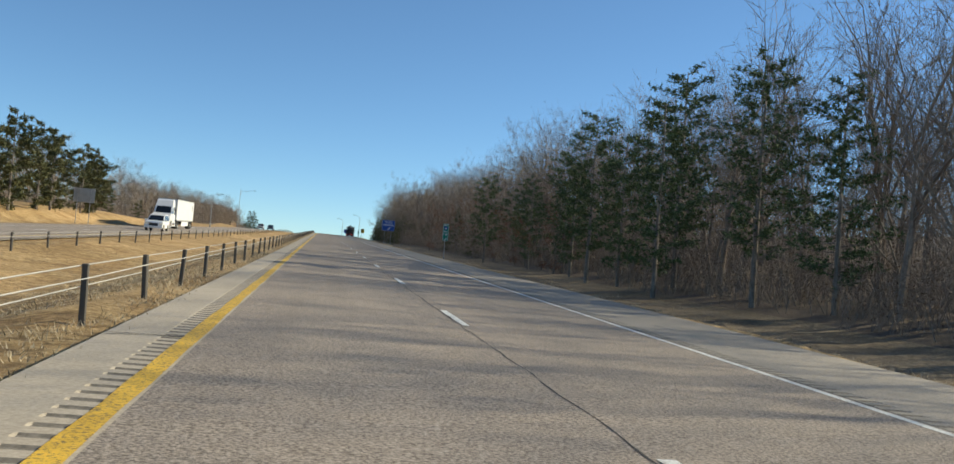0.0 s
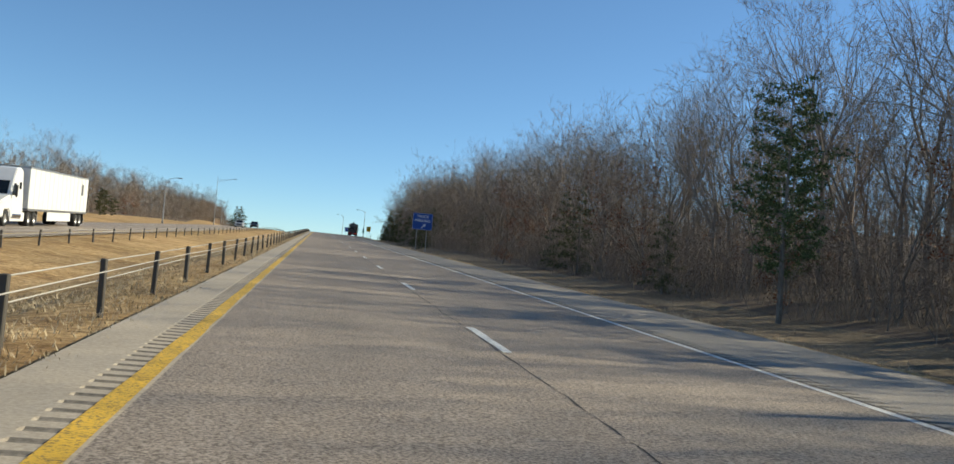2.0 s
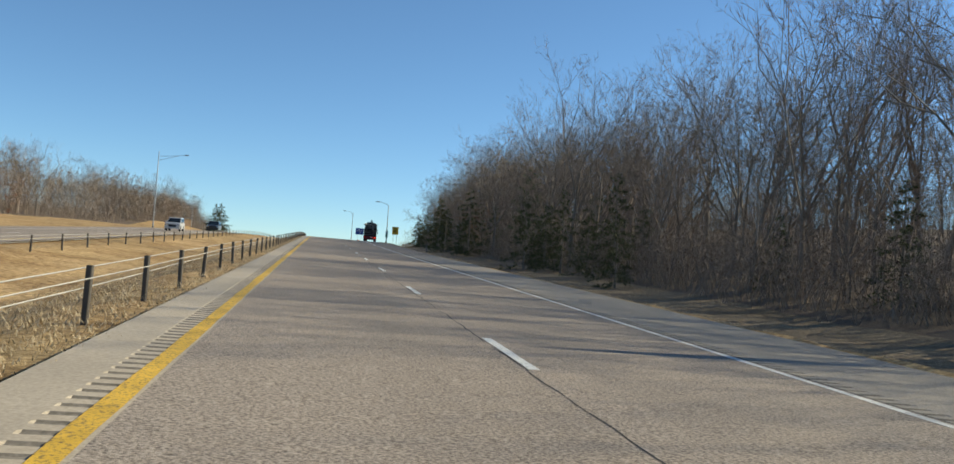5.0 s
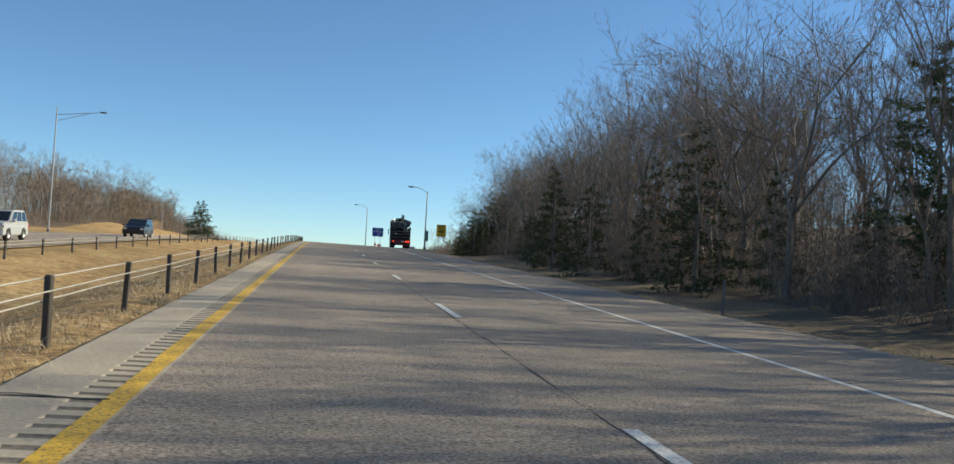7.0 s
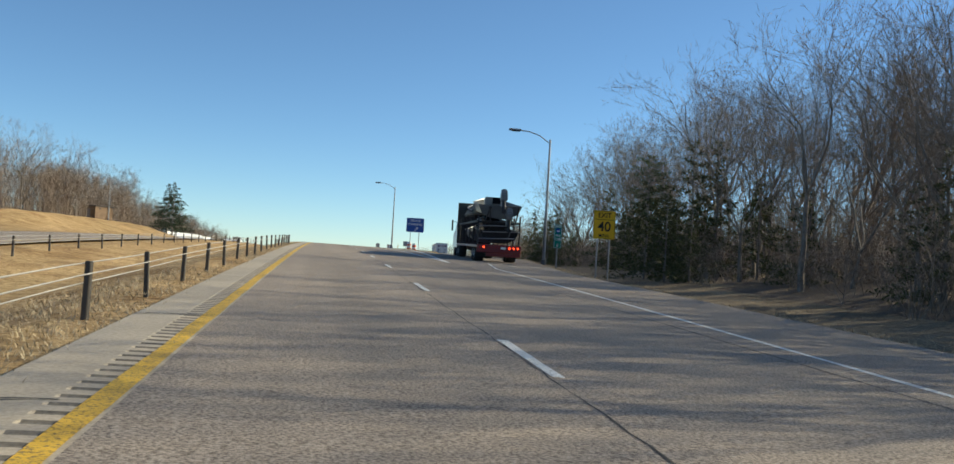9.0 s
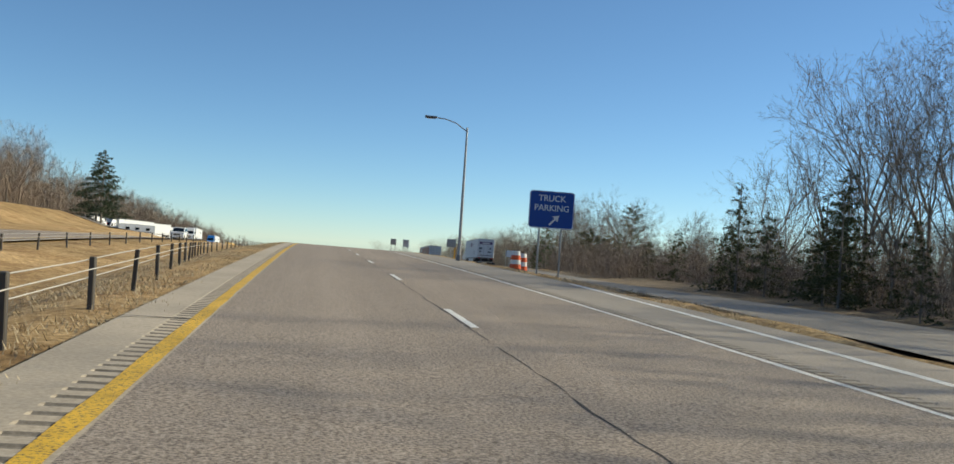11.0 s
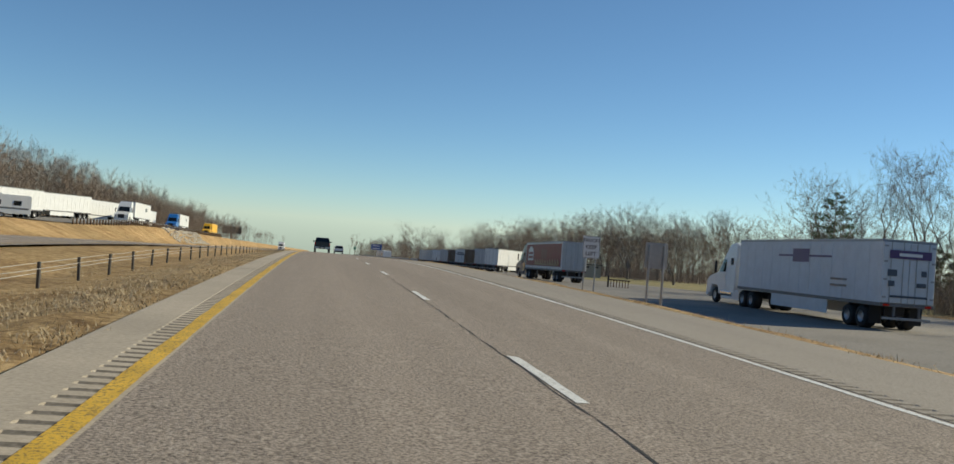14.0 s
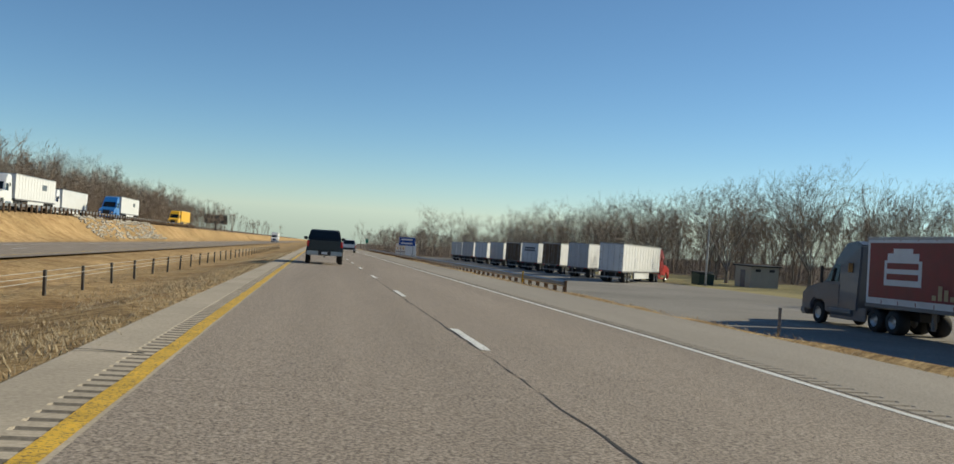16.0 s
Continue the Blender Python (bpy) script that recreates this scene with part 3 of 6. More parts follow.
def crown_meshes(seed, height, ang, bole, k=(4, 3, 3, 2), shoot=(4, 2, 2, 1), tw=5, many=2, twig=1.0, fine=0.0105, girth=1.0, up=0.09, sides=4, clear=0.5, stout=1.0):
    """A leafless broadleaf tree of a given height: bole, forking limbs, rounded crown of twigs."""
    rnd = random.Random(seed)
    T, C = ([], []), ([], [])
    n = len(k)
    o = dict(k=k, shoot=shoot, ang=[ang, ang * 0.9, ang * 0.95, ang][:n], len=[((1 - bole) * 0.55 / bole, (1 - bole) * 0.75 / bole), (0.62, 0.85), (0.6, 0.8), (0.6, 0.85)][:n],
             tw=tw, many=many, twig=twig, fine=fine, up=up, sides=sides, clear=clear, stout=stout)
    lean = Vector((rnd.uniform(-0.07, 0.07), rnd.uniform(-0.07, 0.07), 1)).normalized()
    fork(rnd, Vector((0, 0, -0.3)), lean, height * bole * 0.8, height * 0.0135 * girth, 0, T, C, o)
    top = np.percentile(np.array(C[0])[:, 2], 99.5)
    out = []
    for nm, (V, F), mat in (("trunk", T, BARK), ("crown", C, TWIG)):
        a = np.array(V)
        a *= (height / top)
        me = bpy.data.meshes.new(nm)
        me.from_pydata(a.tolist(), [], F)
        me.materials.append(mat)
        out.append(me)
    return out


def leafy_meshes(seed, height, leaf, count):
    """A small tree that keeps its dry leaves."""
    t, c = crown_meshes(seed, height, 32, 0.22, (4, 3, 2), (3, 2, 1), 4, 2, 0.8, 0.011)
    rnd = random.Random(seed)
    src = [Vector(v.co) for v in c.vertices]
    me = bpy.data.meshes.new("foliage")
    leaf_cloud(me, rnd, count, lambda: src[rnd.randrange(len(src))] + Vector((rnd.gauss(0, 0.12), rnd.gauss(0, 0.12), rnd.gauss(0, 0.12))), 0.075)
    me.materials.append(leaf)
    return [t, c, me]


BARE = [crown_meshes(s, h, a, b, girth=g) for s, h, a, b, g in (
    (1, 13, 31, 0.36, 0.95), (2, 15, 27, 0.44, 0.9), (3, 12, 34, 0.3, 1.0), (4, 14, 37, 0.36, 1.1), (5, 16, 26, 0.46, 0.9), (6, 10, 33, 0.27, 0.85))]
WIDE_OAK = crown_meshes(21, 12, 38, 0.2, (5, 4, 3, 3), (3, 3, 2, 1), 5, 3, 0.9, 0.010, 1.9, 0.1)
THIN = [crown_meshes(s, h, a, 0.34, (3, 3, 2), (2, 1, 1), 4, 1, 1.4, 0.026, 0.9, 0.16, 3, stout=1.6) for s, h, a in ((31, 11, 27), (32, 13, 24), (33, 9, 30), (34, 14, 24))]
NEAR_THIN = [crown_meshes(s, h, a, 0.36, (4, 3, 2), (3, 2, 1), 5, 2, 1.2, 0.012, 0.9, 0.1, 3) for s, h, a in ((35, 12, 26), (36, 14, 23), (37, 10, 29))]
SHRUB = [tree_meshes(s, h, (7, 4, 4), 0.05, 1.1, 0.9, 0.5, 0.008, 0.6, 2) for s, h in ((41, 3.2), (42, 2.4), (43, 4.2))]
PINE = [pine_meshes(51, 12, PINE_LEAF, 0.12, 0.26, size=0.18, per=19, inner=0.25), pine_meshes(52, 14, PINE_LEAF, 0.18, 0.24, size=0.18, per=19, inner=0.25)]
CEDAR = [pine_meshes(61, 6, CEDAR_LEAF, 0.03, 0.36, cone=True, size=0.15, per=19), pine_meshes(62, 7.5, CEDAR_LEAF, 0.04, 0.30, cone=True, size=0.15, per=18)]
JUNIPER = [pine_meshes(65, 6.6, CEDAR_LEAF, 0.01, 0.34, size=0.24, per=19, inner=0.3), pine_meshes(66, 7.2, CEDAR_LEAF, 0.01, 0.29, size=0.24, per=19, inner=0.3)]
SPRUCE = pine_meshes(71, 13.5, SPRUCE_LEAF, 0.08, 0.40, cone=True, size=0.24, per=11)
RUSTY = [leafy_meshes(81, 7, RUST_LEAF, 2600), leafy_meshes(82, 9, RUST_LEAF, 2600)]


def plant(kind, meshes, label, group, x, y, turn, scale):
    return tree_thing(kind, meshes, label, group, (x, y, gz(x, y) - 0.05), turn, scale)


def right_woods():
    rnd = random.Random(101)
    bare_label = "leafless grey-brown woodland tree with fine twigs"
    y = 14.0
    while y < 474:
        k = 1.0 - 0.08 * smooth(325, 335, y) * (1 - smooth(355, 365, y)) + 0.15 * smooth(360, 385, y) - 0.82 * smooth(428, 444, y)
        wide = 2.5 if 28 < y < 78 else 0
        x = pave_edge(y) + 10.5 + wide + abs(rnd.gauss(0, 1)) * 2.2
        if rnd.random() < 0.5:
            plant("bare_tree", BARE[rnd.choice((0, 2, 5))], bare_label, "trees of the roadside woods", x, y, rnd.uniform(0, 360), rnd.uniform(0.62, 0.95) * k)
        x = pave_edge(y) + 16.0 + wide + rnd.uniform(0, 9)
        plant("bare_tree", BARE[rnd.choice((0, 1, 3, 4))], bare_label, "trees of the roadside woods", x, y + rnd.uniform(-1, 1), rnd.uniform(0, 360), rnd.uniform(0.92, 1.14) * k)
        y += rnd.uniform(3.0, 4.6)
    for y, dx, s, k in ((46, 9, 0.85, 0), (51, 12, 0.9, 1), (55, 10, 0.75, 0), (60, 9.5, 0.8, 1), (66, 10, 0.7, 0), (72, 11, 0.7, 1), (80, 10, 0.6, 0), (86, 11, 0.6, 1), (39, 11, 0.8, 1), (34, 12, 0.8, 0), (97, 9, 0.65, 1), (104, 13, 0.65, 0), (262, 14, 0.8, 0), (378, 13, 0.7, 1)):
        plant("pine_tree", PINE[k], "tall green pine with open needle tufts", "pines of the roadside woods", pave_edge(y) + dx - 1.5, y, rnd.uniform(0, 360), s)
    for y in (112, 131, 139, 186, 196, 206, 214, 222, 226, 232, 238, 243, 249, 257, 262, 266, 270, 274, 283, 291, 300, 306, 322, 331, 349, 352, 356, 362, 366, 371, 378, 384, 391, 397, 405, 418, 431, 446, 455, 468):
        plant("cedar_tree", CEDAR[rnd.randrange(2)], "dense dark green cedar in the undergrowth", "cedars of the roadside woods", pave_edge(y) + rnd.uniform(7, 13), y, rnd.uniform(0, 360), rnd.uniform(0.55, 0.9) + 0.15 * smooth(200, 225, y) * (1 - smooth(310, 340, y)))
    for k in range(30):
        y = rnd.uniform(325, 440) if k < 22 else rnd.uniform(225, 320)
        plant("cedar_tree", CEDAR[k % 2], "dense dark green cedar in the undergrowth", "cedars of the roadside woods", pave_edge(y) + rnd.uniform(6.8, 13), y, rnd.uniform(0, 360), rnd.uniform(0.75, 1.15))
    for y, dx, s in ((71, 8.5, 0.7), (77, 9, 0.75), (118, 10, 0.9), (152, 8, 0.9), (161, 9, 1.0), (100, 9, 0.6), (280, 11, 0.7), (88, 9, 0.8)):
        plant("rusty_oak", RUSTY[rnd.randrange(2)], "small oak holding rust-brown dry leaves", "oaks with dry leaves", pave_edge(y) + dx, y, rnd.uniform(0, 360), s)
    for y in (236, 243, 251, 260, 268, 277, 285, 293, 300, 307, 314, 322, 330, 338, 346, 353):
        plant("bare_tree", BARE[(1, 3, 4)[int(y) % 3]], "tall leafless woodland tree with grey bark", "trees of the roadside woods", pave_edge(y) + rnd.uniform(9.5, 12.5), y, rnd.uniform(0, 360), rnd.uniform(0.88, 1.06) * (1 - 0.16 * smooth(290, 325, y)))
    for k in range(130):
        y = rnd.uniform(20, 475)
        x = pave_edge(y) + 8.6 + abs(rnd.gauss(0, 2.0))
        plant("bare_shrub", SHRUB[rnd.randrange(3)], "tangled leafless undergrowth shrub", "undergrowth shrubs", x, y, rnd.uniform(0, 360), rnd.uniform(0.7, 1.3))


def left_woods():
    rnd = random.Random(202)
    y = 60.0
    while y < 470:
        x = -45 - abs(rnd.gauss(0, 1)) * 7 - 6 * smooth(360, 470, y)
        plant("bare_tree", BARE[rnd.randrange(6)], "leafless grey-brown tree on the far bank", "trees of the far bank", x, y, rnd.uniform(0, 360), rnd.uniform(0.8, 1.1))
        y += rnd.uniform(9, 13)
    for y, x, s in ((94, -31, 1.25), (99, -29.5, 1.4), (105, -31, 1.3), (110, -30, 1.35), (117, -30.5, 1.4), (123, -32, 1.2), (129, -30, 1.25), (138, -30.5, 1.3), (146, -32, 1.1), (152, -34, 1.15), (160, -36, 0.9), (178, -40, 0.8), (205, -43, 0.8), (243, -44, 0.7), (262, -42, 0.75), (270, -43.5, 0.8), (276, -42.5, 0.6)):
        plant("cedar_tree", JUNIPER[rnd.randrange(2)], "dense olive-green cedar on the grassy bank", "cedars of the far bank", x, y, rnd.uniform(0, 360), s)
    for y, x, s in ((158, -47, 0.8), (176, -50, 0.85), (199, -47, 0.75), (222, -50, 0.85), (250, -48, 0.75), (285, -49, 0.8), (322, -48, 0.75), (438, -49, 0.8), (462, -48, 0.75), (484, -50, 0.8)):
        plant("bare_tree", WIDE_OAK, "round-crowned leafless tree on the far bank", "trees of the far bank", x, y, y * 3.7, s)
    for y, x, s in ((300, -45, 0.9), (318, -46, 0.7), (196, -44, 0.6)):
        plant("rusty_oak", RUSTY[rnd.randrange(2)], "small oak holding rust-brown dry leaves", "oaks with dry leaves", x, y, rnd.uniform(0, 360), s)
    for k in range(40):
        y = rnd.uniform(100, 450)
        plant("bare_shrub", SHRUB[rnd.randrange(3)], "tangled leafless shrub at the wood's edge", "shrubs of the far bank", -47 - abs(rnd.gauss(0, 3)), y, rnd.uniform(0, 360), rnd.uniform(0.8, 1.4))
    y = 520.0
    while y < 900:
        x = -50 - abs(rnd.gauss(0, 1)) * 8
        plant("bare_tree", BARE[rnd.randrange(6)], "leafless dark tree behind the far lorry park", "trees behind the far lorry park", x, y, rnd.uniform(0, 360), rnd.uniform(0.8, 1.0))
        y += rnd.uniform(10, 14)
    for k in range(20):
        y = rnd.uniform(425, 540)
        plant("bare_tree", BARE[rnd.randrange(6)], "leafless brown tree on the far bank", "trees of the far bank", -45.5 - abs(rnd.gauss(0, 7)), y, rnd.uniform(0, 360), rnd.uniform(0.75, 0.98))
    for x, y, s in ((-38.2, 553, 1.04), (-41.0, 562, 1.04)):
        plant("spruce_tree", SPRUCE, "large dark green spruce on the grassy bank", "spruces", x, y, 40 * s, s)
    for x, y, s in ((-44, 480, 0.7), (-42, 505, 0.65)):
        plant("bare_tree", WIDE_OAK, "round-crowned leafless tree by the far car park", "trees of the far bank", x, y, 70 * s, s)


def lot_trees():
    rnd = random.Random(303)
    plant("pine_tree", PINE[0], "dark green pine behind the lorry park", "pines by the lorry park", 46.7, 548.5, 20, 0.82)
    plant("pine_tree", PINE[1], "broad dark green pine beside the ramp", "pines by the lorry park", 55.5, 523, 20, 0.84)
    plant("bare_tree", BARE[3], "tall leafless tree behind the broad pine", "trees round the lorry park", 55, 527, 140, 1.08)
    y = 476.0
    while y < 548:
        plant("bare_tree", BARE[rnd.randrange(6)], "leafless tree at the edge of the lorry park", "trees round the lorry park", pave_edge(y) + 3.5 + abs(rnd.gauss(0, 5)), y, rnd.uniform(0, 360), rnd.uniform(0.5, 0.72) + 0.25 * smooth(498, 512, y))
        y += rnd.uniform(3, 5)
    for k in range(8):
        y = rnd.uniform(474, 528)
        plant("cedar_tree", JUNIPER[k % 2], "dense dark green cedar by the lorry park", "cedars by the lorry park", pave_edge(y) + 4 + rnd.uniform(0, 5), y, rnd.uniform(0, 360), rnd.uniform(0.5, 0.85))
    for k in range(14):
        plant("cedar_tree", JUNIPER[k % 2], "dense dark green cedar by the lorry park", "cedars by the lorry park", rnd.uniform(46, 72), rnd.uniform(505, 556), rnd.uniform(0, 360), rnd.uniform(0.45, 0.8))
    for k in range(24):
        y = rnd.uniform(470, 536)
        plant("bare_shrub", SHRUB[rnd.randrange(3)], "tangled leafless shrub by the lorry park", "shrubs by the lorry park", pave_edge(y) + 2 + rnd.uniform(0, 4), y, rnd.uniform(0, 360), rnd.uniform(0.8, 1.4))
    y = 520.0
    while y < 900:
        x = 60 + rnd.uniform(0, 18) + 20 * (1 - smooth(575, 640, y))
        big = rnd.random() < 0.3
        plant("bare_tree", WIDE_OAK if big else BARE[rnd.randrange(6)], "round-crowned leafless oak behind the lawn" if big else "leafless tree behind the lorry park", "trees behind the lorry park", x, y, rnd.uniform(0, 360), rnd.uniform(0.95, 1.2))
        y += rnd.uniform(9, 13)
    for k in range(13):
        y = 652 + 8.5 * k
        plant("bare_tree", (WIDE_OAK, BARE[3], BARE[2])[k % 3], "round-crowned leafless oak behind the parked lorries", "trees behind the lorry park", 53 + 7 * ((k * 5) % 3) - 0.05 * (y - 650), y, 47.0 * k, rnd.uniform(1.0, 1.2))
    plant("bare_tree", WIDE_OAK, "spreading leafless oak on the lawn", "trees round the lorry park", 61, 646, 10, 1.3)
    plant("bare_tree", WIDE_OAK, "tall spreading leafless oak behind the lorry park", "trees round the lorry park", 60, 569, 130, 1.2)
    plant("bare_tree", WIDE_OAK, "round-crowned leafless tree on the lawn", "trees round the lorry park", 51.5, 598, 80, 0.85)
    for k in range(9):
        plant("bare_tree", BARE[rnd.randrange(6)], "leafless tree at the end of the lorry park", "trees behind the lorry park", rnd.uniform(18, 74), rnd.uniform(772, 830), rnd.uniform(0, 360), rnd.uniform(0.75, 1.05))


def undergrowth(rnd):
    """Thick low twigs and dry leaves that close the wood's edge."""
    V, F = [], []
    LV, LF = [], []

    def bush(x, y, h):
        z = gz(x, y)
        for _ in range(36):
            a = rnd.uniform(0, 6.28)
            p = Vector((x + rnd.gauss(0, 0.8), y + rnd.gauss(0, 0.8), z - 0.1))
            q = p + Vector((math.cos(a) * h * 0.35, math.sin(a) * h * 0.35, h * rnd.uniform(0.5, 1.1)))
            spike(p, q, 0.013, V, F)
            for _ in range(3):
                u = rnd.uniform(0.3, 0.95)
                r = p.lerp(q, u)
                spike(r, r + Vector((rnd.gauss(0, 1), rnd.gauss(0, 1), rnd.gauss(0.5, 0.6))).normalized() * h * 0.3, 0.008, V, F)
            for _ in range(2):
                c = p.lerp(q, rnd.uniform(0.3, 1.0)) + Vector((rnd.gauss(0, 0.2), rnd.gauss(0, 0.2), rnd.gauss(0, 0.2)))
                e = Vector((rnd.gauss(0, 1), rnd.gauss(0, 1), rnd.gauss(0, 1))).normalized() * 0.07
                g = e.cross(Vector((0.3, rnd.gauss(0, 1), 1))).normalized() * 0.04
                k = len(LV)
                for w in (c - e, c + g, c + e):
                    LV.append(tuple(w))
                LF.append((k, k + 1, k + 2))

    for _ in range(950):
        y = rnd.uniform(10, 478)
        bush(pave_edge(y) + 9.2 + abs(rnd.gauss(0, 1)) * 6, y, rnd.uniform(1.4, 4.4))
    for _ in range(200):
        y = rnd.uniform(70, 480)
        bush(-47 - 9 * smooth(330, 470, y) - abs(rnd.gauss(0, 4)), y, rnd.uniform(1.5, 3.5))
    for _ in range(110):
        bush(rnd.uniform(16, 75), rnd.uniform(770, 820), rnd.uniform(1.5, 3.5))
    for _ in range(170):
        y = rnd.uniform(446, 536)
        bush(pave_edge(y) + 3.0 + abs(rnd.gauss(0, 1)) * 4, y, rnd.uniform(1.8, 4.2))
    for _ in range(130):
        bush(rnd.uniform(46, 78), rnd.uniform(520, 562), rnd.uniform(2.2, 4.8))
    for _ in range(70):
        bush(85 + abs(rnd.gauss(0, 3)), rnd.uniform(528, 640), rnd.uniform(2.0, 4.5))
    for _ in range(90):
        bush(-46 - abs(rnd.gauss(0, 4)), rnd.uniform(425, 540), rnd.uniform(2.5, 5.5))
    for _ in range(200):
        bush(-48 - abs(rnd.gauss(0, 3)), rnd.uniform(530, 900), rnd.uniform(2.5, 5.5))
    for _ in range(140):
        bush(66 + abs(rnd.gauss(0, 5)), rnd.uniform(630, 900), rnd.uniform(1.5, 3.0))
    tagged(mesh_object("undergrowth", V, F, TWIG), "tangle of leafless undergrowth along the woods", "undergrowth", "", "stuff")
    tagged(mesh_object("undergrowth_leaves", LV, LF, BROWN_LEAF), "brown dry leaves caught in the undergrowth", "dry leaves", "", "stuff")


def saplings():
    """Slim young stems that close the depth of the woods."""
    rnd = random.Random(515)
    V, F = [], []

    def stem(x, y, h):
        p = Vector((x, y, gz(x, y) - 0.2))
        q = p + Vector((rnd.gauss(0, 0.08) * h, rnd.gauss(0, 0.08) * h, h))
        spike(p, q, 0.016 + 0.002 * h, V, F)
        for _ in range(9):
            a = p.lerp(q, rnd.uniform(0.1, 0.9))
            e = Vector((rnd.gauss(0, 0.9), rnd.gauss(0, 0.9), rnd.uniform(-0.1, 1.1))).normalized()
            spike(a, a + e * h * rnd.uniform(0.15, 0.34), 0.017, V, F)

    for _ in range(9000):
        y = rnd.uniform(10, 478)
        d = rnd.random() ** 1.2
        stem(pave_edge(y) + 12 + d * 55, y, rnd.uniform(2.5, 4.5) + 3 * min(1, d * 3))
    for _ in range(6000):
        y = rnd.uniform(10, 470)
        stem(pave_edge(y) + 18 + rnd.random() * 100, y, rnd.uniform(4, 9))
    for _ in range(4500):
        y = rnd.uniform(60, 480)
        stem(-47 - 9 * smooth(330, 470, y) - rnd.random() ** 1.5 * 40, y, rnd.uniform(3, 7))
    for _ in range(6500):
        stem(-50 - rnd.random() ** 1.5 * 40, rnd.uniform(530, 940), rnd.uniform(4, 9))
    for _ in range(5000):
        y = rnd.uniform(482, 950)
        stem(64 + 20 * smooth(520, 535, y) * (1 - smooth(575, 640, y)) + rnd.random() ** 1.5 * 45, y, rnd.uniform(3, 8))
    for _ in range(2200):
        stem(rnd.uniform(16, 80), rnd.uniform(772, 850), rnd.uniform(3, 7))
    for _ in range(900):
        y = rnd.uniform(474, 545)
        stem(pave_edge(y) + 6 + rnd.random() * 30, y, rnd.uniform(3, 6))
    tagged(mesh_object("saplings", V, F, TWIG), "crowd of slim leafless saplings filling the woods", "saplings", "", "stuff")


def far_woods():
    """Joined simple trees that fill the depth of the woods and the distance."""
    rnd = random.Random(404)
    V, F = [], []
    src = []
    for t, c in THIN[:3] + NEAR_THIN:
        a = [tuple(v.co) for v in t.vertices] + [tuple(v.co) for v in c.vertices]
        k = len(t.vertices)
        f = [tuple(p.vertices) for p in t.polygons] + [tuple(i + k for i in p.vertices) for p in c.polygons]
        src.append((np.array(a), f))
    spots = []
    for _ in range(330):
        y = rnd.uniform(12, 436)
        spots.append((pave_edge(y) + 11 + rnd.uniform(0, 1) ** 1.4 * 40, y, rnd.uniform(0.8, 1.25)))
    for _ in range(60):
        y = rnd.uniform(205, 345)
        spots.append((pave_edge(y) + rnd.uniform(10, 30), y, rnd.uniform(1.0, 1.25)))
    for _ in range(70):
        spots.append((rnd.uniform(34, 90), rnd.uniform(40, 210), rnd.uniform(0.9, 1.2)))
    for _ in range(280):
        y = rnd.uniform(70, 480)
        spots.append((-45 - 7 * smooth(360, 470, y) - rnd.uniform(0, 1) ** 1.5 * 40, y, rnd.uniform(0.7, 1.05)))
    for _ in range(190):
        spots.append((-46 - rnd.uniform(0, 1) ** 1.5 * 35, rnd.uniform(425, 545), rnd.uniform(0.75, 1.0)))
    for _ in range(170):
        spots.append((64 + rnd.uniform(0, 1) ** 1.4 * 30, rnd.uniform(625, 800), rnd.uniform(0.9, 1.15)))
    for _ in range(560):
        spots.append((-49 - rnd.uniform(0, 1) ** 1.6 * 34, rnd.uniform(545, 930), rnd.uniform(0.88, 1.12)))
    for _ in range(190):
        y = rnd.uniform(490, 950)
        spots.append((63 + 20 * smooth(520, 535, y) * (1 - smooth(575, 640, y)) + rnd.uniform(0, 1) ** 1.4 * 45, y, rnd.uniform(0.75, 1.1)))
    for _ in range(120):
        spots.append((rnd.uniform(22, 88), rnd.uniform(770, 960), rnd.uniform(0.6, 0.9)))
    for _ in range(120):
        spots.append((rnd.uniform(-130, -29), rnd.uniform(880, 1150), rnd.uniform(0.7, 1.0)))
    for _ in range(60):
        spots.append((rnd.uniform(16, 60), rnd.uniform(860, 1000), rnd.uniform(0.7, 1.0)))
    for _ in range(60):
        spots.append((rnd.uniform(-160, 260), rnd.uniform(1050, 1500), rnd.uniform(0.8, 1.2)))
    for _ in range(90):
        y = rnd.uniform(780, 930)
        spots.append((-(41 if y < 835 else 36) - rnd.random() * 12, y, rnd.uniform(0.6, 0.85)))
    for x, y, sc in spots:
        if abs(x + 6) < 24 and y > 900:
            continue
        a, f = src[rnd.randrange(3) + (3 if 10 < x < 62 and y < 480 else 0)]
        t, s = rnd.uniform(0, 6.28), sc
        k = len(V)
        c0, s0 = math.cos(t), math.sin(t)
        q = np.stack([(a[:, 0] * c0 - a[:, 1] * s0) * s + x, (a[:, 0] * s0 + a[:, 1] * c0) * s + y, a[:, 2] * s + gz(x, y)], 1)
        V += q.tolist()
        F += [tuple(i + k for i in p) for p in f]
    undergrowth(rnd)
    tagged(mesh_object("distant_woods", V, F, TWIG), "mass of leafless grey-brown woodland in the distance", "woods", "", "stuff")


right_woods()
left_woods()
lot_trees()
far_woods()
saplings()


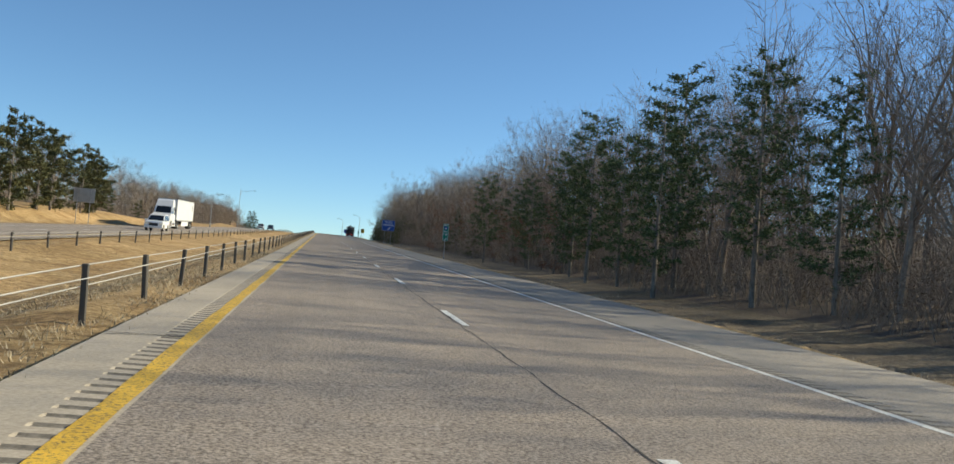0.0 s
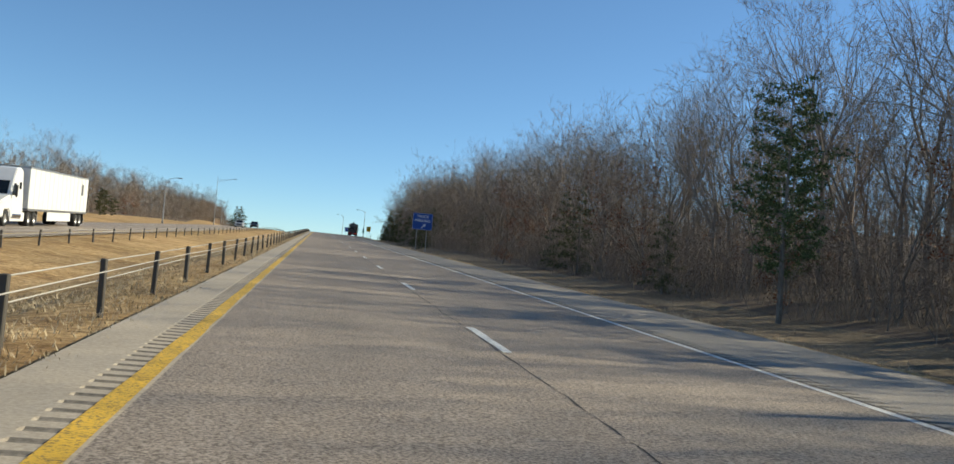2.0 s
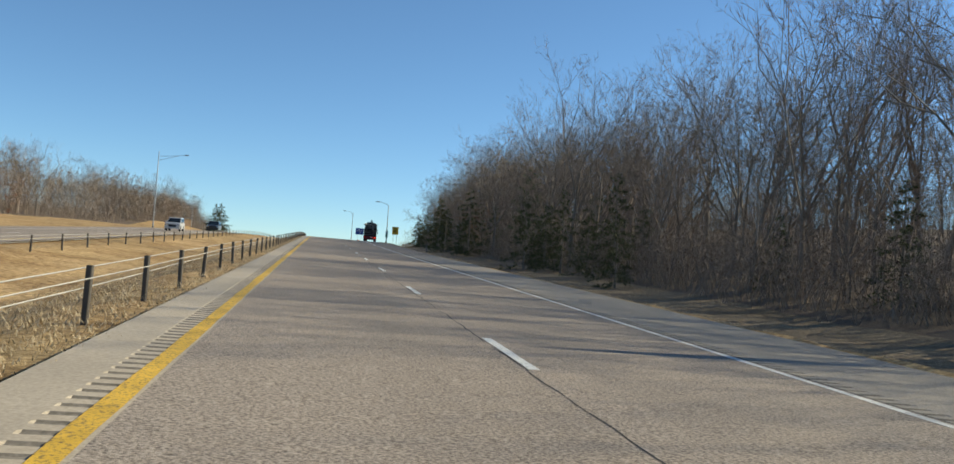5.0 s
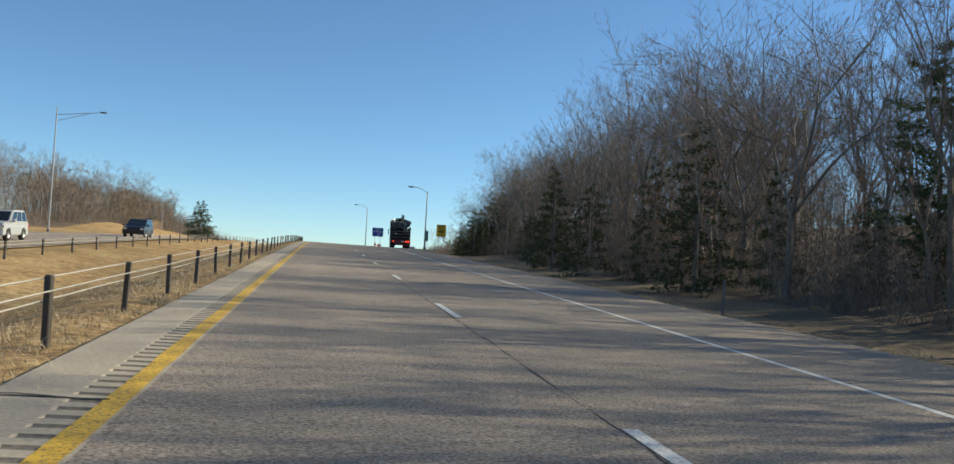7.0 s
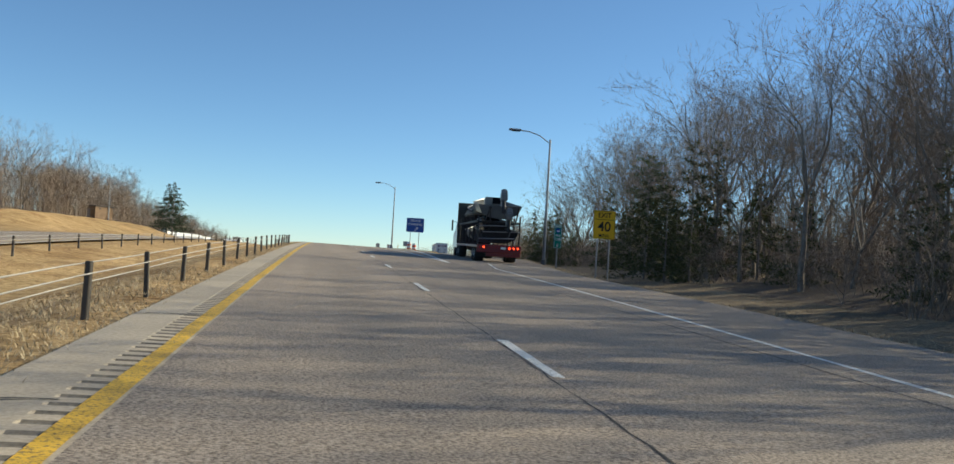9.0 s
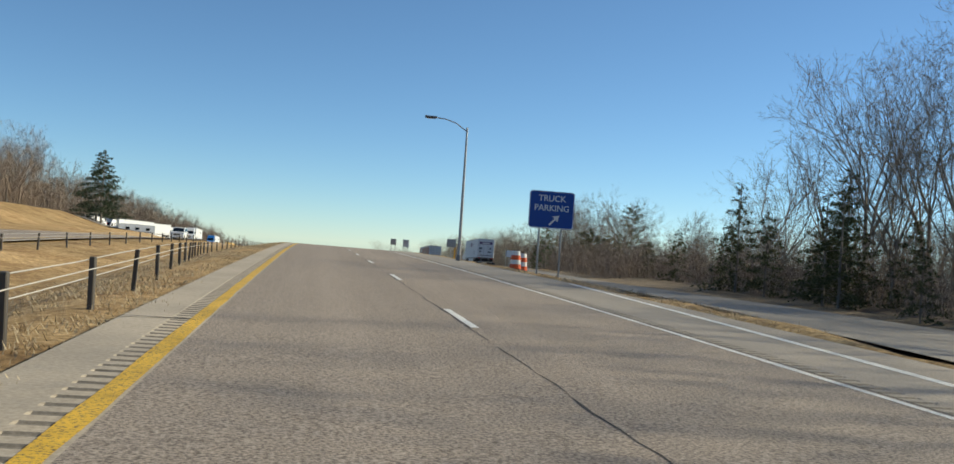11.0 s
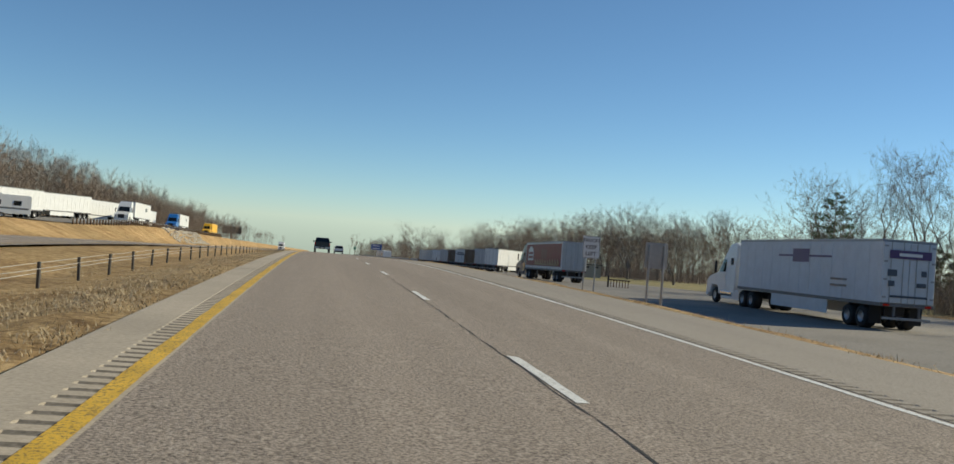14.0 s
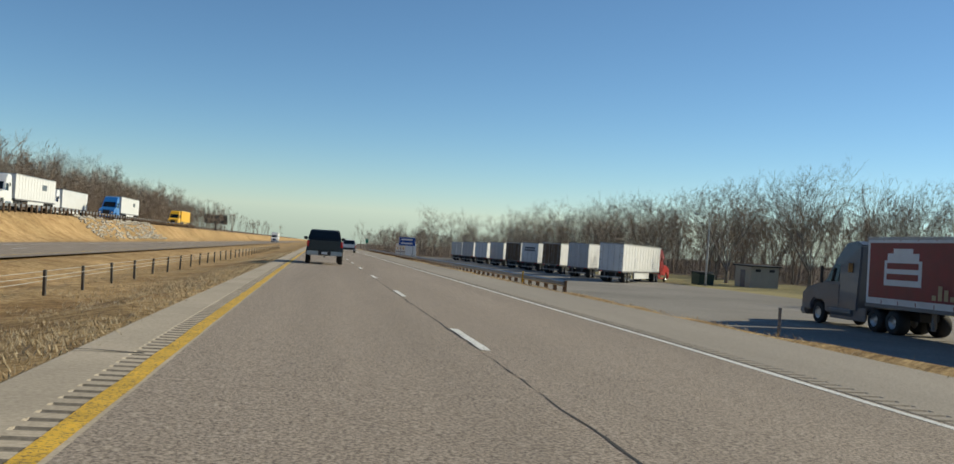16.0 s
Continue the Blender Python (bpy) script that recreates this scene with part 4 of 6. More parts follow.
def dry_grass():
    rnd = random.Random(77)
    V, F = [], []

    def tuft(x, y, h, nb):
        z = gz(x, y)
        for _ in range(nb):
            a = rnd.uniform(0, 6.28)
            ox, oy = rnd.gauss(0, 0.17), rnd.gauss(0, 0.17)
            k = len(V)
            w = rnd.uniform(0.005, 0.009)
            V.append((x + ox - w * math.sin(a), y + oy + w * math.cos(a), z - 0.02))
            V.append((x + ox + w * math.sin(a), y + oy - w * math.cos(a), z - 0.02))
            l = rnd.uniform(0.5, 1.6) * h
            V.append((x + ox + l * math.cos(a), y + oy + l * math.sin(a), z + h * rnd.uniform(0.35, 1.0)))
            F.append((k, k + 1, k + 2))

    for _ in range(34000):
        y = rnd.uniform(0, 640)
        x = -1.08 - abs(rnd.gauss(0, 2.6))
        if x > -9 and noise.noise((x * 0.7, y * 0.4, 2)) > -0.3:
            tuft(x, y, rnd.uniform(0.04, 0.12) * (0.6 if x > -1.5 else 1), 6)
    for _ in range(4500):
        y = rnd.uniform(0, 380)
        tuft(pave_edge(y) + 0.1 + abs(rnd.gauss(0, 2.8)), y, rnd.uniform(0.05, 0.2), 7)
    for _ in range(4200):
        y = rnd.uniform(385, 640)
        tuft(rnd.uniform(10.62, lot_inner(y) - 0.1), y, rnd.uniform(0.04, 0.14), 7)
    tagged(mesh_object("dry_grass", V, F, BLADE), "tufts of dry straw-coloured grass", "grass", "", "stuff")


dry_grass()


# ---- signs ----
def round_plate(w, h, r, t, y0=0.0):
    """An upright plate with rounded corners, facing -y, its base at z 0."""
    bm = bmesh.new()
    out = []
    for cx, cz, a0 in ((w / 2 - r, h - r, 0), (-w / 2 + r, h - r, 90), (-w / 2 + r, r, 180), (w / 2 - r, r, 270)):
        for k in range(5):
            a = radians(a0 + 22.5 * k)
            out.append((cx + r * math.cos(a), cz + r * math.sin(a)))
    fr = [bm.verts.new((x, y0, z)) for x, z in out]
    bk = [bm.verts.new((x, y0 + t, z)) for x, z in out]
    bm.faces.new(fr)
    bm.faces.new(bk[::-1])
    n = len(out)
    for i in range(n):
        bm.faces.new((fr[i], bk[i], bk[(i + 1) % n], fr[(i + 1) % n]))
    bmesh.ops.recalc_face_normals(bm, faces=bm.faces[:])
    return bm


def ring_plate(w, h, r, band, y0):
    """A rounded border line on a plate."""
    bm = bmesh.new()
    loops = []
    for ins in (0.02, 0.02 + band):
        ww, hh, rr = w - 2 * ins, h - 2 * ins, max(0.01, r - ins)
        lp = []
        for cx, cz, a0 in ((ww / 2 - rr, hh - rr, 0), (-ww / 2 + rr, hh - rr, 90), (-ww / 2 + rr, rr, 180), (ww / 2 - rr, rr, 270)):
            for k in range(5):
                a = radians(a0 + 22.5 * k)
                lp.append(bm.verts.new((cx + rr * math.cos(a), y0, cz + ins + rr * math.sin(a))))
        loops.append(lp)
    n = len(loops[0])
    for i in range(n):
        bm.faces.new((loops[0][i], loops[0][(i + 1) % n], loops[1][(i + 1) % n], loops[1][i]))
    return bm


def lettering(text, size, x, z, y, mat, parent, squeeze=1.0):
    cu = bpy.data.curves.new("text", "FONT")
    cu.body, cu.size, cu.align_x, cu.align_y = text, size, "CENTER", "CENTER"
    cu.extrude, cu.offset = 0.002, 0.012 * size
    ob = bpy.data.objects.new("text", cu)
    me = bpy.data.meshes.new_from_object(ob)
    bpy.data.objects.remove(ob)
    me.materials.append(mat)
    t = new("lettering", me)
    t.parent = parent
    t.matrix_basis = pose(x, y, z, 90, 0, 0) @ Matrix.Diagonal((squeeze, 1, 1, 1))
    return t


def arrow_bm(size, y):
    pts = [(-0.5, -0.38), (-0.38, -0.5), (0.16, 0.04), (0.36, -0.16), (0.5, 0.5), (-0.16, 0.36), (0.04, 0.16)]
    bm = bmesh.new()
    bm.faces.new([bm.verts.new((a * size, y, b * size)) for a, b in pts])
    return bm


def sign(name, label, w, h, z0, plate_mat, at, posts, border=None, turn=0, r=0.06, category="road sign", group="road signs", post_r=0.035, post_mat=None, lean=0):
    x, y = at
    g = gz(x, y)
    e = thing(name, label, category, group, (x, y, g), turn)
    zr = z0 + base(y) - g
    plate = part("plate", round_plate(w, h, r, 0.012), plate_mat, e)
    plate.matrix_basis = pose(0, 0, zr, 0, lean, 0)
    if border:
        b = part("border", ring_plate(w, h, r, 0.018, -0.004), border, e, "white border line" if border is WHITE_LINE or border is SIGN_WHITE else "")
        b.matrix_basis = pose(0, 0, zr, 0, lean, 0)
    for px in posts:
        part("post", box_bm(px - post_r, px + post_r, 0.014, 0.014 + 2 * post_r, -0.4, zr + h * 0.92, 0.008), post_mat or STEEL, e)
    return e, zr


def parking_sign(at, w, h, z0, posts, full=True):
    e, z = sign("parking_sign", "blue sign with white lettering and arrow for the lorry park", w, h, z0, SIGN_BLUE, at, posts, SIGN_WHITE, 0, 0.14)
    k = w / 2.26
    lettering("TRUCK", 0.42 * k, 0.0, z + h * 0.80, -0.006, SIGN_WHITE, e)
    lettering("PARKING", 0.42 * k, 0.0, z + h * 0.54, -0.006, SIGN_WHITE, e)
    a = part("arrow", arrow_bm(0.52 * k, 0), SIGN_WHITE, e)
    a.matrix_basis = pose(0.06 * w, -0.006, z + h * 0.22)
    return e


def mile_sign(at, number, tail, up=1.26):
    e, z = sign("mile_marker", "tall narrow green mile marker with white lettering", 0.46, 1.38, up, SIGN_GREEN, at, [0.0], SIGN_WHITE, 0, 0.03, post_r=0.03)
    lettering("EAST", 0.17, 0, z + 1.24, -0.006, SIGN_WHITE, e, 0.9)
    bm = bmesh.new()
    bm.faces.new([bm.verts.new((0.125 * a, 0, 0.15 * b)) for a, b in ((-0.9, 1), (0.9, 1), (1.05, 0.5), (0.95, -0.2), (0.5, -0.8), (0, -1.1), (-0.5, -0.8), (-0.95, -0.2), (-1.05, 0.5))])
    s = part("shield", bm, SIGN_BLUE, e, "blue route shield")
    s.matrix_basis = pose(0, -0.005, z + 1.0)
    lettering("44", 0.19, 0, z + 0.98, -0.009, SIGN_WHITE, e, 0.9)
    lettering("MILE", 0.16, 0, z + 0.73, -0.006, SIGN_WHITE, e, 0.9)
    lettering(number, 0.24, 0, z + 0.5, -0.006, SIGN_WHITE, e, 0.9)
    lettering(tail, 0.24, 0, z + 0.17, -0.006, SIGN_WHITE, e)
    return e


parking_sign((13.5, 178.0), 2.4, 2.0, 2.1, (-0.6, 0.6))
parking_sign((11.55, 408.0), 2.05, 1.65, 1.9, (-0.5, 0.5))
mile_sign((10.9, 74.2), "177", ".8")
mile_sign((14.6, 352.0), "178", "0", 0.9)
e, z = sign("exit_sign", "yellow exit speed sign with black lettering on a steel post", 1.2, 1.5, 1.55, SIGN_YELLOW, (15.9, 347.2), (-0.33, 0.33), CRACK)
lettering("EXIT", 0.36, 0, z + 1.25, -0.006, CRACK, e)
lettering("40", 0.72, 0, z + 0.64, -0.006, CRACK, e)
lettering("M.P.H.", 0.22, 0, z + 0.17, -0.006, CRACK, e)
part("divider", box_bm(-0.55, 0.55, -0.006, -0.003, z + 1.02, z + 1.045), CRACK, e)
e, z = sign("keep_left_sign", "white sign with black lettering on two steel posts", 1.0, 1.25, 1.0, SIGN_WHITE, (16.3, 521.5), (-0.32, 0.32), CRACK, 0, 0.04)
for k, word in enumerate(("TRUCKS", "KEEP", "LEFT")):
    lettering(word, 0.30 if k else 0.265, 0, z + 1.0 - 0.375 * k, -0.006, CRACK, e)
sign("sign_panel", "grey back of a sign panel on two posts", 0.8, 0.87, 0.85, STEEL, (12.5, 501.0), (-0.26, 0.26), turn=180)
sign("sign_panel", "grey back of a square sign panel on one post", 0.95, 0.85, 0.6, STEEL, (15.3, 463.4), [0.0], turn=180)
sign("sign_panel", "grey back of a sign panel on two thin posts", 0.9, 0.85, 0.3, STEEL, (30.7, 508.0), (-0.3, 0.3), turn=180)
sign("sign_panel", "pale leaning sign panel beside the ramp", 0.85, 0.95, 0.2, SIGN_WHITE, (29.4, 501.0), [0.0], lean=8)
sign("sign_panel", "grey back of a large sign on the far roadside", 2.3, 1.6, 2.0, STEEL, (-25.6, 112.0), (-0.7, 0.7), turn=180)
e, z = sign("service_sign", "blue and white service sign on two posts", 2.2, 1.15, 1.3, SIGN_BLUE, (13.0, 664.0), (-0.8, 0.8), SIGN_WHITE)
for k in range(2):
    part("text_bar", box_bm(-0.8, 0.7, -0.01, -0.004, z + 0.22 + 0.5 * k, z + 0.42 + 0.5 * k), SIGN_WHITE, e)
sign("exit_marker", "small green sign on a steel post", 0.6, 0.9, 1.4, SIGN_GREEN, (11.5, 740.0), [0.0], SIGN_WHITE)


def stake(at, h, mat, label):
    x, y = at
    e = thing("marker_stake", label, "marker stake", "roadside stakes", (x, y, gz(x, y)))
    part("stake", box_bm(-0.04, 0.04, -0.015, 0.015, -0.2, h, 0.006), mat, e)
    part("cap", box_bm(-0.045, 0.045, -0.02, 0.02, h, h + 0.05, 0.006), mat, e)


stake((12.1, 439.5), 0.85, YELLOWP, "yellow flexible marker stake in the verge")
stake((13.0, 592.0), 0.8, YELLOWP, "yellow flexible marker stake in the verge")
stake((pave_edge(254) + 0.8, 254.0), 0.9, GREY, "grey marker stake in the verge")
stake((12.6, 561.0), 0.75, GREY, "grey marker stake in the verge")


# ---- lamps ----
def street_lamp(at, h, arm, turn, label, truss=False):
    x, y = at
    e = thing("street_lamp", label, "street lamp", "highway lamps", (x, y, gz(x, y)), turn)
    part("base", tube_bm((0, 0, -0.2), (0, 0, 0.35), 0.2, 0.16, 12), GREY, e)
    part("pole", tube_bm((0, 0, 0.2), (0, 0, h), 0.11, 0.06, 12), STEEL, e)
    bm = bmesh.new()
    if truss:
        tube_bm((0, 0, h - 0.9), (arm, 0, h - 0.35), 0.035, 0.03, 8, bm)
        tube_bm((0, 0, h - 1.6), (arm * 0.75, 0, h - 0.55), 0.03, 0.025, 8, bm)
        tube_bm((arm * 0.35, 0, h - 1.1), (arm * 0.35, 0, h - 0.7), 0.02, 0.02, 6, bm)
        top = h - 0.32
    else:
        pts = [(0, h - 0.25), (arm * 0.35, h + 0.22), (arm * 0.7, h + 0.42), (arm, h + 0.45)]
        for (a, b), (c, d) in zip(pts, pts[1:]):
            tube_bm((a, 0, b), (c, 0, d), 0.035, 0.033, 8, bm)
        top = h + 0.45
    part("arm", bm, STEEL, e)
    head = part("lamp_head", prism_bm([(-0.13, -0.05), (0.13, -0.05), (0.11, 0.05), (0.0, 0.1), (-0.11, 0.05)], arm - 0.1, arm + 0.65, "x", 0.02), GREY, e)
    head.location = (0, 0, top)
    lens = part("lens", box_bm(arm + 0.0, arm + 0.5, -0.09, 0.09, -0.085, -0.055, 0.01), GLASSY, head)
    return e


street_lamp((14.9, 356.5), 7.9, 2.0, 180, "steel highway lamp with a curved arm over the exit lane")
street_lamp((10.1, 424.5), 8.2, 2.0, 180, "steel highway lamp with a curved arm at the exit")
street_lamp((-25.4, 233.0), 7.6, 2.0, 0, "steel highway lamp with a short curved arm")
street_lamp((-28.3, 340.0), 13.9, 4.6, 0, "tall steel highway lamp with a trussed arm", True)
street_lamp((44.0, 638.0), 7.5, 1.2, 180, "pale lamp post on the lawn by the lorry park")
street_lamp((-42.0, 497.0), 7.5, 1.4, 0, "pale lamp post by the far car park")


# ---- guardrails ----
def guardrail(x, y0, y1, label, step=1.9):
    g = thing("guardrail", label, "guardrail", "guardrails")
    post = bpy.data.meshes.new("post")
    bm = box_bm(-0.09, 0.09, -0.08, 0.08, -0.4, 0.72, 0.01)
    bm.to_mesh(post)
    bm.free()
    post.materials.append(WOODM)
    y = y0
    while y <= y1:
        part_mesh("post", post, g, pose(x + 0.16, y, gz(x, y)))
        y += step
    prof = [(0.0, 0.44), (-0.07, 0.50), (-0.07, 0.54), (0.0, 0.58), (0.0, 0.60), (-0.07, 0.64), (-0.07, 0.68), (0.0, 0.74), (0.012, 0.74), (0.012, 0.44)]
    ys = spread(y0 - 0.5, y1 + 0.5, 4) + [y1 + 0.5]
    v = [(x + a, y, gz(x, y) + h) for y in ys for a, h in prof]
    n = len(prof)
    f = [(j * n + k, j * n + (k + 1) % n, (j + 1) * n + (k + 1) % n, (j + 1) * n + k) for j in range(len(ys) - 1) for k in range(n)]
    r = mesh_object("rail", v, f, STEEL)
    r.parent = g
    return g


guardrail(13.2, 584, 760, "steel guardrail on wooden posts beside the lorry park")
guardrail(-30.6, 600, 790, "steel guardrail on posts above the far bank")


# ---- vehicles: forward is +y, the tail at y 0 ----
def on_road(e, x, y, turn, length, lift=0.01):
    """Sets a vehicle on the land, pitched as the land falls along it."""
    a = radians(turn)
    z0, z1 = gz(x, y), gz(x - length * math.sin(a), y + length * math.cos(a))
    e.matrix_basis = pose(x, y, z0 + lift, 0, 0, turn) @ pose(0, 0, 0, math.degrees(math.atan2(z1 - z0, length)))
    return e


def lathe_mesh(name, prof, mat, sides=20):
    """A ring about the x axis from (x, radius) pairs."""
    v = [(x, r * math.cos(2 * math.pi * k / sides), r * math.sin(2 * math.pi * k / sides)) for x, r in prof for k in range(sides)]
    f = [(j * sides + k, j * sides + (k + 1) % sides, (j + 1) * sides + (k + 1) % sides, (j + 1) * sides + k) for j in range(len(prof) - 1) for k in range(sides)]
    me = bpy.data.meshes.new(name)
    me.from_pydata(v, [], f)
    me.materials.append(mat)
    me.polygons.foreach_set("use_smooth", [True] * len(f))
    return me


def wheel_pair(r, w):
    t = lathe_mesh("tyre", [(-w / 2, r * 0.55), (-w / 2, r * 0.9), (-w * 0.38, r), (w * 0.38, r), (w / 2, r * 0.9), (w / 2, r * 0.55)], RUBBER)
    h = lathe_mesh("rim", [(-w * 0.46, r * 0.56), (-w * 0.4, r * 0.5), (-w * 0.25, r * 0.4), (-w * 0.3, r * 0.18), (-w * 0.42, 0.001), (w * 0.42, 0.001), (w * 0.3, r * 0.18), (w * 0.25, r * 0.4), (w * 0.4, r * 0.5), (w * 0.46, r * 0.56)], RIM, 16)
    return t, h


TRUCK_W = wheel_pair(0.51, 0.28)
DUAL_W = wheel_pair(0.51, 0.56)
CAR_W = wheel_pair(0.36, 0.23)
PICK_W = wheel_pair(0.40, 0.26)


def add_wheel(parent, pair, x, y, r):
    w = part_mesh("wheel", pair[0], parent, pose(x, y, r))
    part_mesh("rim", pair[1], w)
    return w


def tapered(outline, half, top_from, top_k, bevel=0.03, seg=2):
    """A side outline (y, z) pushed across, drawn in above a height."""
    bm = prism_bm(outline, -half, half, "x")
    zmax = max(z for _, z in outline)
    for v in bm.verts:
        if v.co.z > top_from:
            v.co.x *= 1 - (1 - top_k) * (v.co.z - top_from) / (zmax - top_from)
    if bevel:
        bmesh.ops.bevel(bm, geom=bm.edges[:], offset=bevel, segments=seg, affect="EDGES")
    return bm


def quad_panel(a, b, c, d, off, inset=0.0):
    """A thin slab on four corners, raised along its normal."""
    p = [Vector(q) for q in (a, b, c, d)]
    n = (p[1] - p[0]).cross(p[3] - p[0]).normalized()
    m = sum(p, Vector()) / 4
    bm = bmesh.new()
    lo = [bm.verts.new(q.lerp(m, inset)) for q in p]
    hi = [bm.verts.new(q.lerp(m, inset) + n * off) for q in p]
    bm.faces.new(hi)
    bm.faces.new(lo[::-1])
    for i in range(4):
        bm.faces.new((lo[i], lo[(i + 1) % 4], hi[(i + 1) % 4], hi[i]))
    return bm


RIBS = {}


def semi(label, at, turn, cab_mat, box_mat, group, rear_mat=None, side_mat=None, deco=None, skirt=True, sleeper_dark=False):
    x, y = at
    e = thing("semi_truck", label, "truck", group, (x, y, 0), turn)
    on_road(e, x, y, turn, 20.0)
    L = 16.2
    part("trailer_body", box_bm(-1.29, 1.29, 0.06, L, 1.22, 4.08, 0.025), box_mat, e)
    part("bottom_rail", box_bm(-1.31, 1.31, 0.02, L + 0.02, 1.08, 1.24, 0.01), GREY, e, "grey metal rail")
    part("top_rail", box_bm(-1.305, 1.305, 0.03, L + 0.01, 3.98, 4.10, 0.01), STEEL, e, "bright metal rail")
    rm = side_mat or box_mat
    if rm.name not in RIBS:
        RIBS[rm.name] = bpy.data.meshes.new("side_rib")
        bm = box_bm(-0.008, 0.008, -0.02, 0.02, 1.26, 3.96)
        bm.to_mesh(RIBS[rm.name])
        bm.free()
        RIBS[rm.name].materials.append(rm)
    for k in range(1, 14):
        for s in (-1, 1):
            part_mesh("side_rib", RIBS[rm.name], e, pose(s * 1.296, k * L / 14, 0))
    if side_mat:
        for s in (-1, 1):
            part("side_panel", box_bm(min(s * 1.292, s * 1.303), max(s * 1.292, s * 1.303), 0.3, L - 0.2, 1.45, 3.9), side_mat, e)
    for s in (-1, 1):
        d = part("rear_door", box_bm(min(0.02 * s, 1.24 * s), max(0.02 * s, 1.24 * s), 0.0, 0.07, 1.26, 3.96, 0.012), rear_mat or box_mat, e)
        for kx in (0.32, 0.9):
            part("lock_rod", tube_bm((s * kx, -0.03, 1.2), (s * kx, -0.03, 3.98), 0.018, None, 8), STEEL, d)
        for hz in (1.5, 2.3, 3.1, 3.8):
            part("hinge", box_bm(s * 1.14 - 0.09, s * 1.14 + 0.09, -0.02, 0.0, hz - 0.04, hz + 0.04), STEEL, d)
        part("tail_lamp", box_bm(s * 1.0 - 0.14, s * 1.0 + 0.14, -0.02, 0.03, 1.1, 1.2, 0.01), LAMP_RED, e, "red tail lamp")
        part("mudflap", box_bm(s * 0.98 - 0.3, s * 0.98 + 0.3, 0.9, 0.92, 0.25, 1.08), RUBBER, e)
        part("bumper_strut", box_bm(s * 0.6 - 0.05, s * 0.6 + 0.05, 0.0, 0.08, 0.55, 1.1), GREY, e)
        part("landing_leg", box_bm(s * 0.75 - 0.07, s * 0.75 + 0.07, 12.2, 12.35, 0.35, 1.1, 0.01), GREY, e)
        if skirt:
            part("side_skirt", box_bm(s * 1.25 - 0.012, s * 1.25 + 0.012, 4.9, 11.4, 0.42, 1.1, 0.006), box_mat, e)
        for wy in (1.7, 2.95, 14.3, 15.6):
            add_wheel(e, DUAL_W, s * 0.96, wy, 0.51)
        add_wheel(e, TRUCK_W, s * 1.03, 20.3, 0.51)
    part("rear_bumper", box_bm(-1.15, 1.15, -0.02, 0.08, 0.5, 0.62, 0.01), STEEL, e, "steel rear bumper bar")
    part("axle_frame", box_bm(-0.5, 0.5, 1.0, 4.2, 0.62, 1.08, 0.02), DARK, e)
    part("chassis", box_bm(-0.45, 0.45, 13.6, 21.6, 0.62, 0.98, 0.03), DARK, e)
    if deco:
        for s in (-1, 1):
            for i, (ya, yb, za, zb, mat) in enumerate(deco):
                o = (1.306 + 0.004 * (i if i < 5 else 5)) * s
                yy = (ya, yb)
                part("printed_panel", box_bm(min(o, o + 0.006 * s), max(o, o + 0.006 * s), yy[0], yy[1], za, zb), mat, e)
    # tractor
    cab = part("cab", tapered([(17.0, 0.75), (17.0, 3.75), (17.5, 3.95), (18.3, 3.85), (19.0, 3.1), (19.75, 2.05), (21.3, 1.72), (21.75, 1.45), (21.8, 0.62), (20.95, 0.62), (20.9, 0.95), (20.65, 1.15), (19.95, 1.15), (19.7, 0.95), (19.65, 0.6), (17.9, 0.6), (17.3, 0.75)], 1.22, 1.9, 0.86, 0.06, 2), cab_mat, e)
    part("windscreen", quad_panel((-0.98, 19.73, 2.12), (0.98, 19.73, 2.12), (0.9, 19.1, 2.98), (-0.9, 19.1, 2.98), 0.02), GLASSY, cab, "dark windscreen")
    for s in (-1, 1):
        a, b = (1.205 * s, 18.55, 2.05), (1.2 * s, 19.55, 2.05)
        c, d = (1.125 * s, 19.0, 2.85), (1.125 * s, 18.55, 2.85)
        part("side_window", quad_panel(*((a, b, c, d) if s > 0 else (b, a, d, c)), 0.02), GLASSY, cab)
        part("sleeper_window", box_bm(min(1.13 * s, 1.17 * s), max(1.13 * s, 1.17 * s), 17.5, 17.9, 2.5, 2.95, 0.02), GLASSY, cab)
        part("door", box_bm(min(1.2 * s, 1.235 * s), max(1.2 * s, 1.235 * s), 18.45, 19.5, 0.85, 1.95, 0.012), cab_mat, cab)
        m = part("mirror", box_bm(s * 1.5 - 0.06, s * 1.5 + 0.06, 19.45, 19.6, 1.95, 2.75, 0.03), DARK, cab)
        part("mirror_arm", tube_bm((s * 1.15, 19.4, 2.6), (s * 1.5, 19.5, 2.6), 0.02, None, 6), DARK, m)
        part("headlamp", box_bm(s * 0.95 - 0.17, s * 0.95 + 0.17, 21.6, 21.79, 1.0, 1.3, 0.03), CHROME, cab, "clear headlamp")
        part("fuel_tank", tube_bm((s * 0.95, 17.4, 0.72), (s * 0.95, 19.2, 0.72), 0.3, None, 14), CHROME if not sleeper_dark else GREY, e)
        part("side_fairing", box_bm(s * 1.12 - 0.03, s * 1.12 + 0.03, 16.4, 19.3, 0.35, 0.95, 0.02), cab_mat, e)
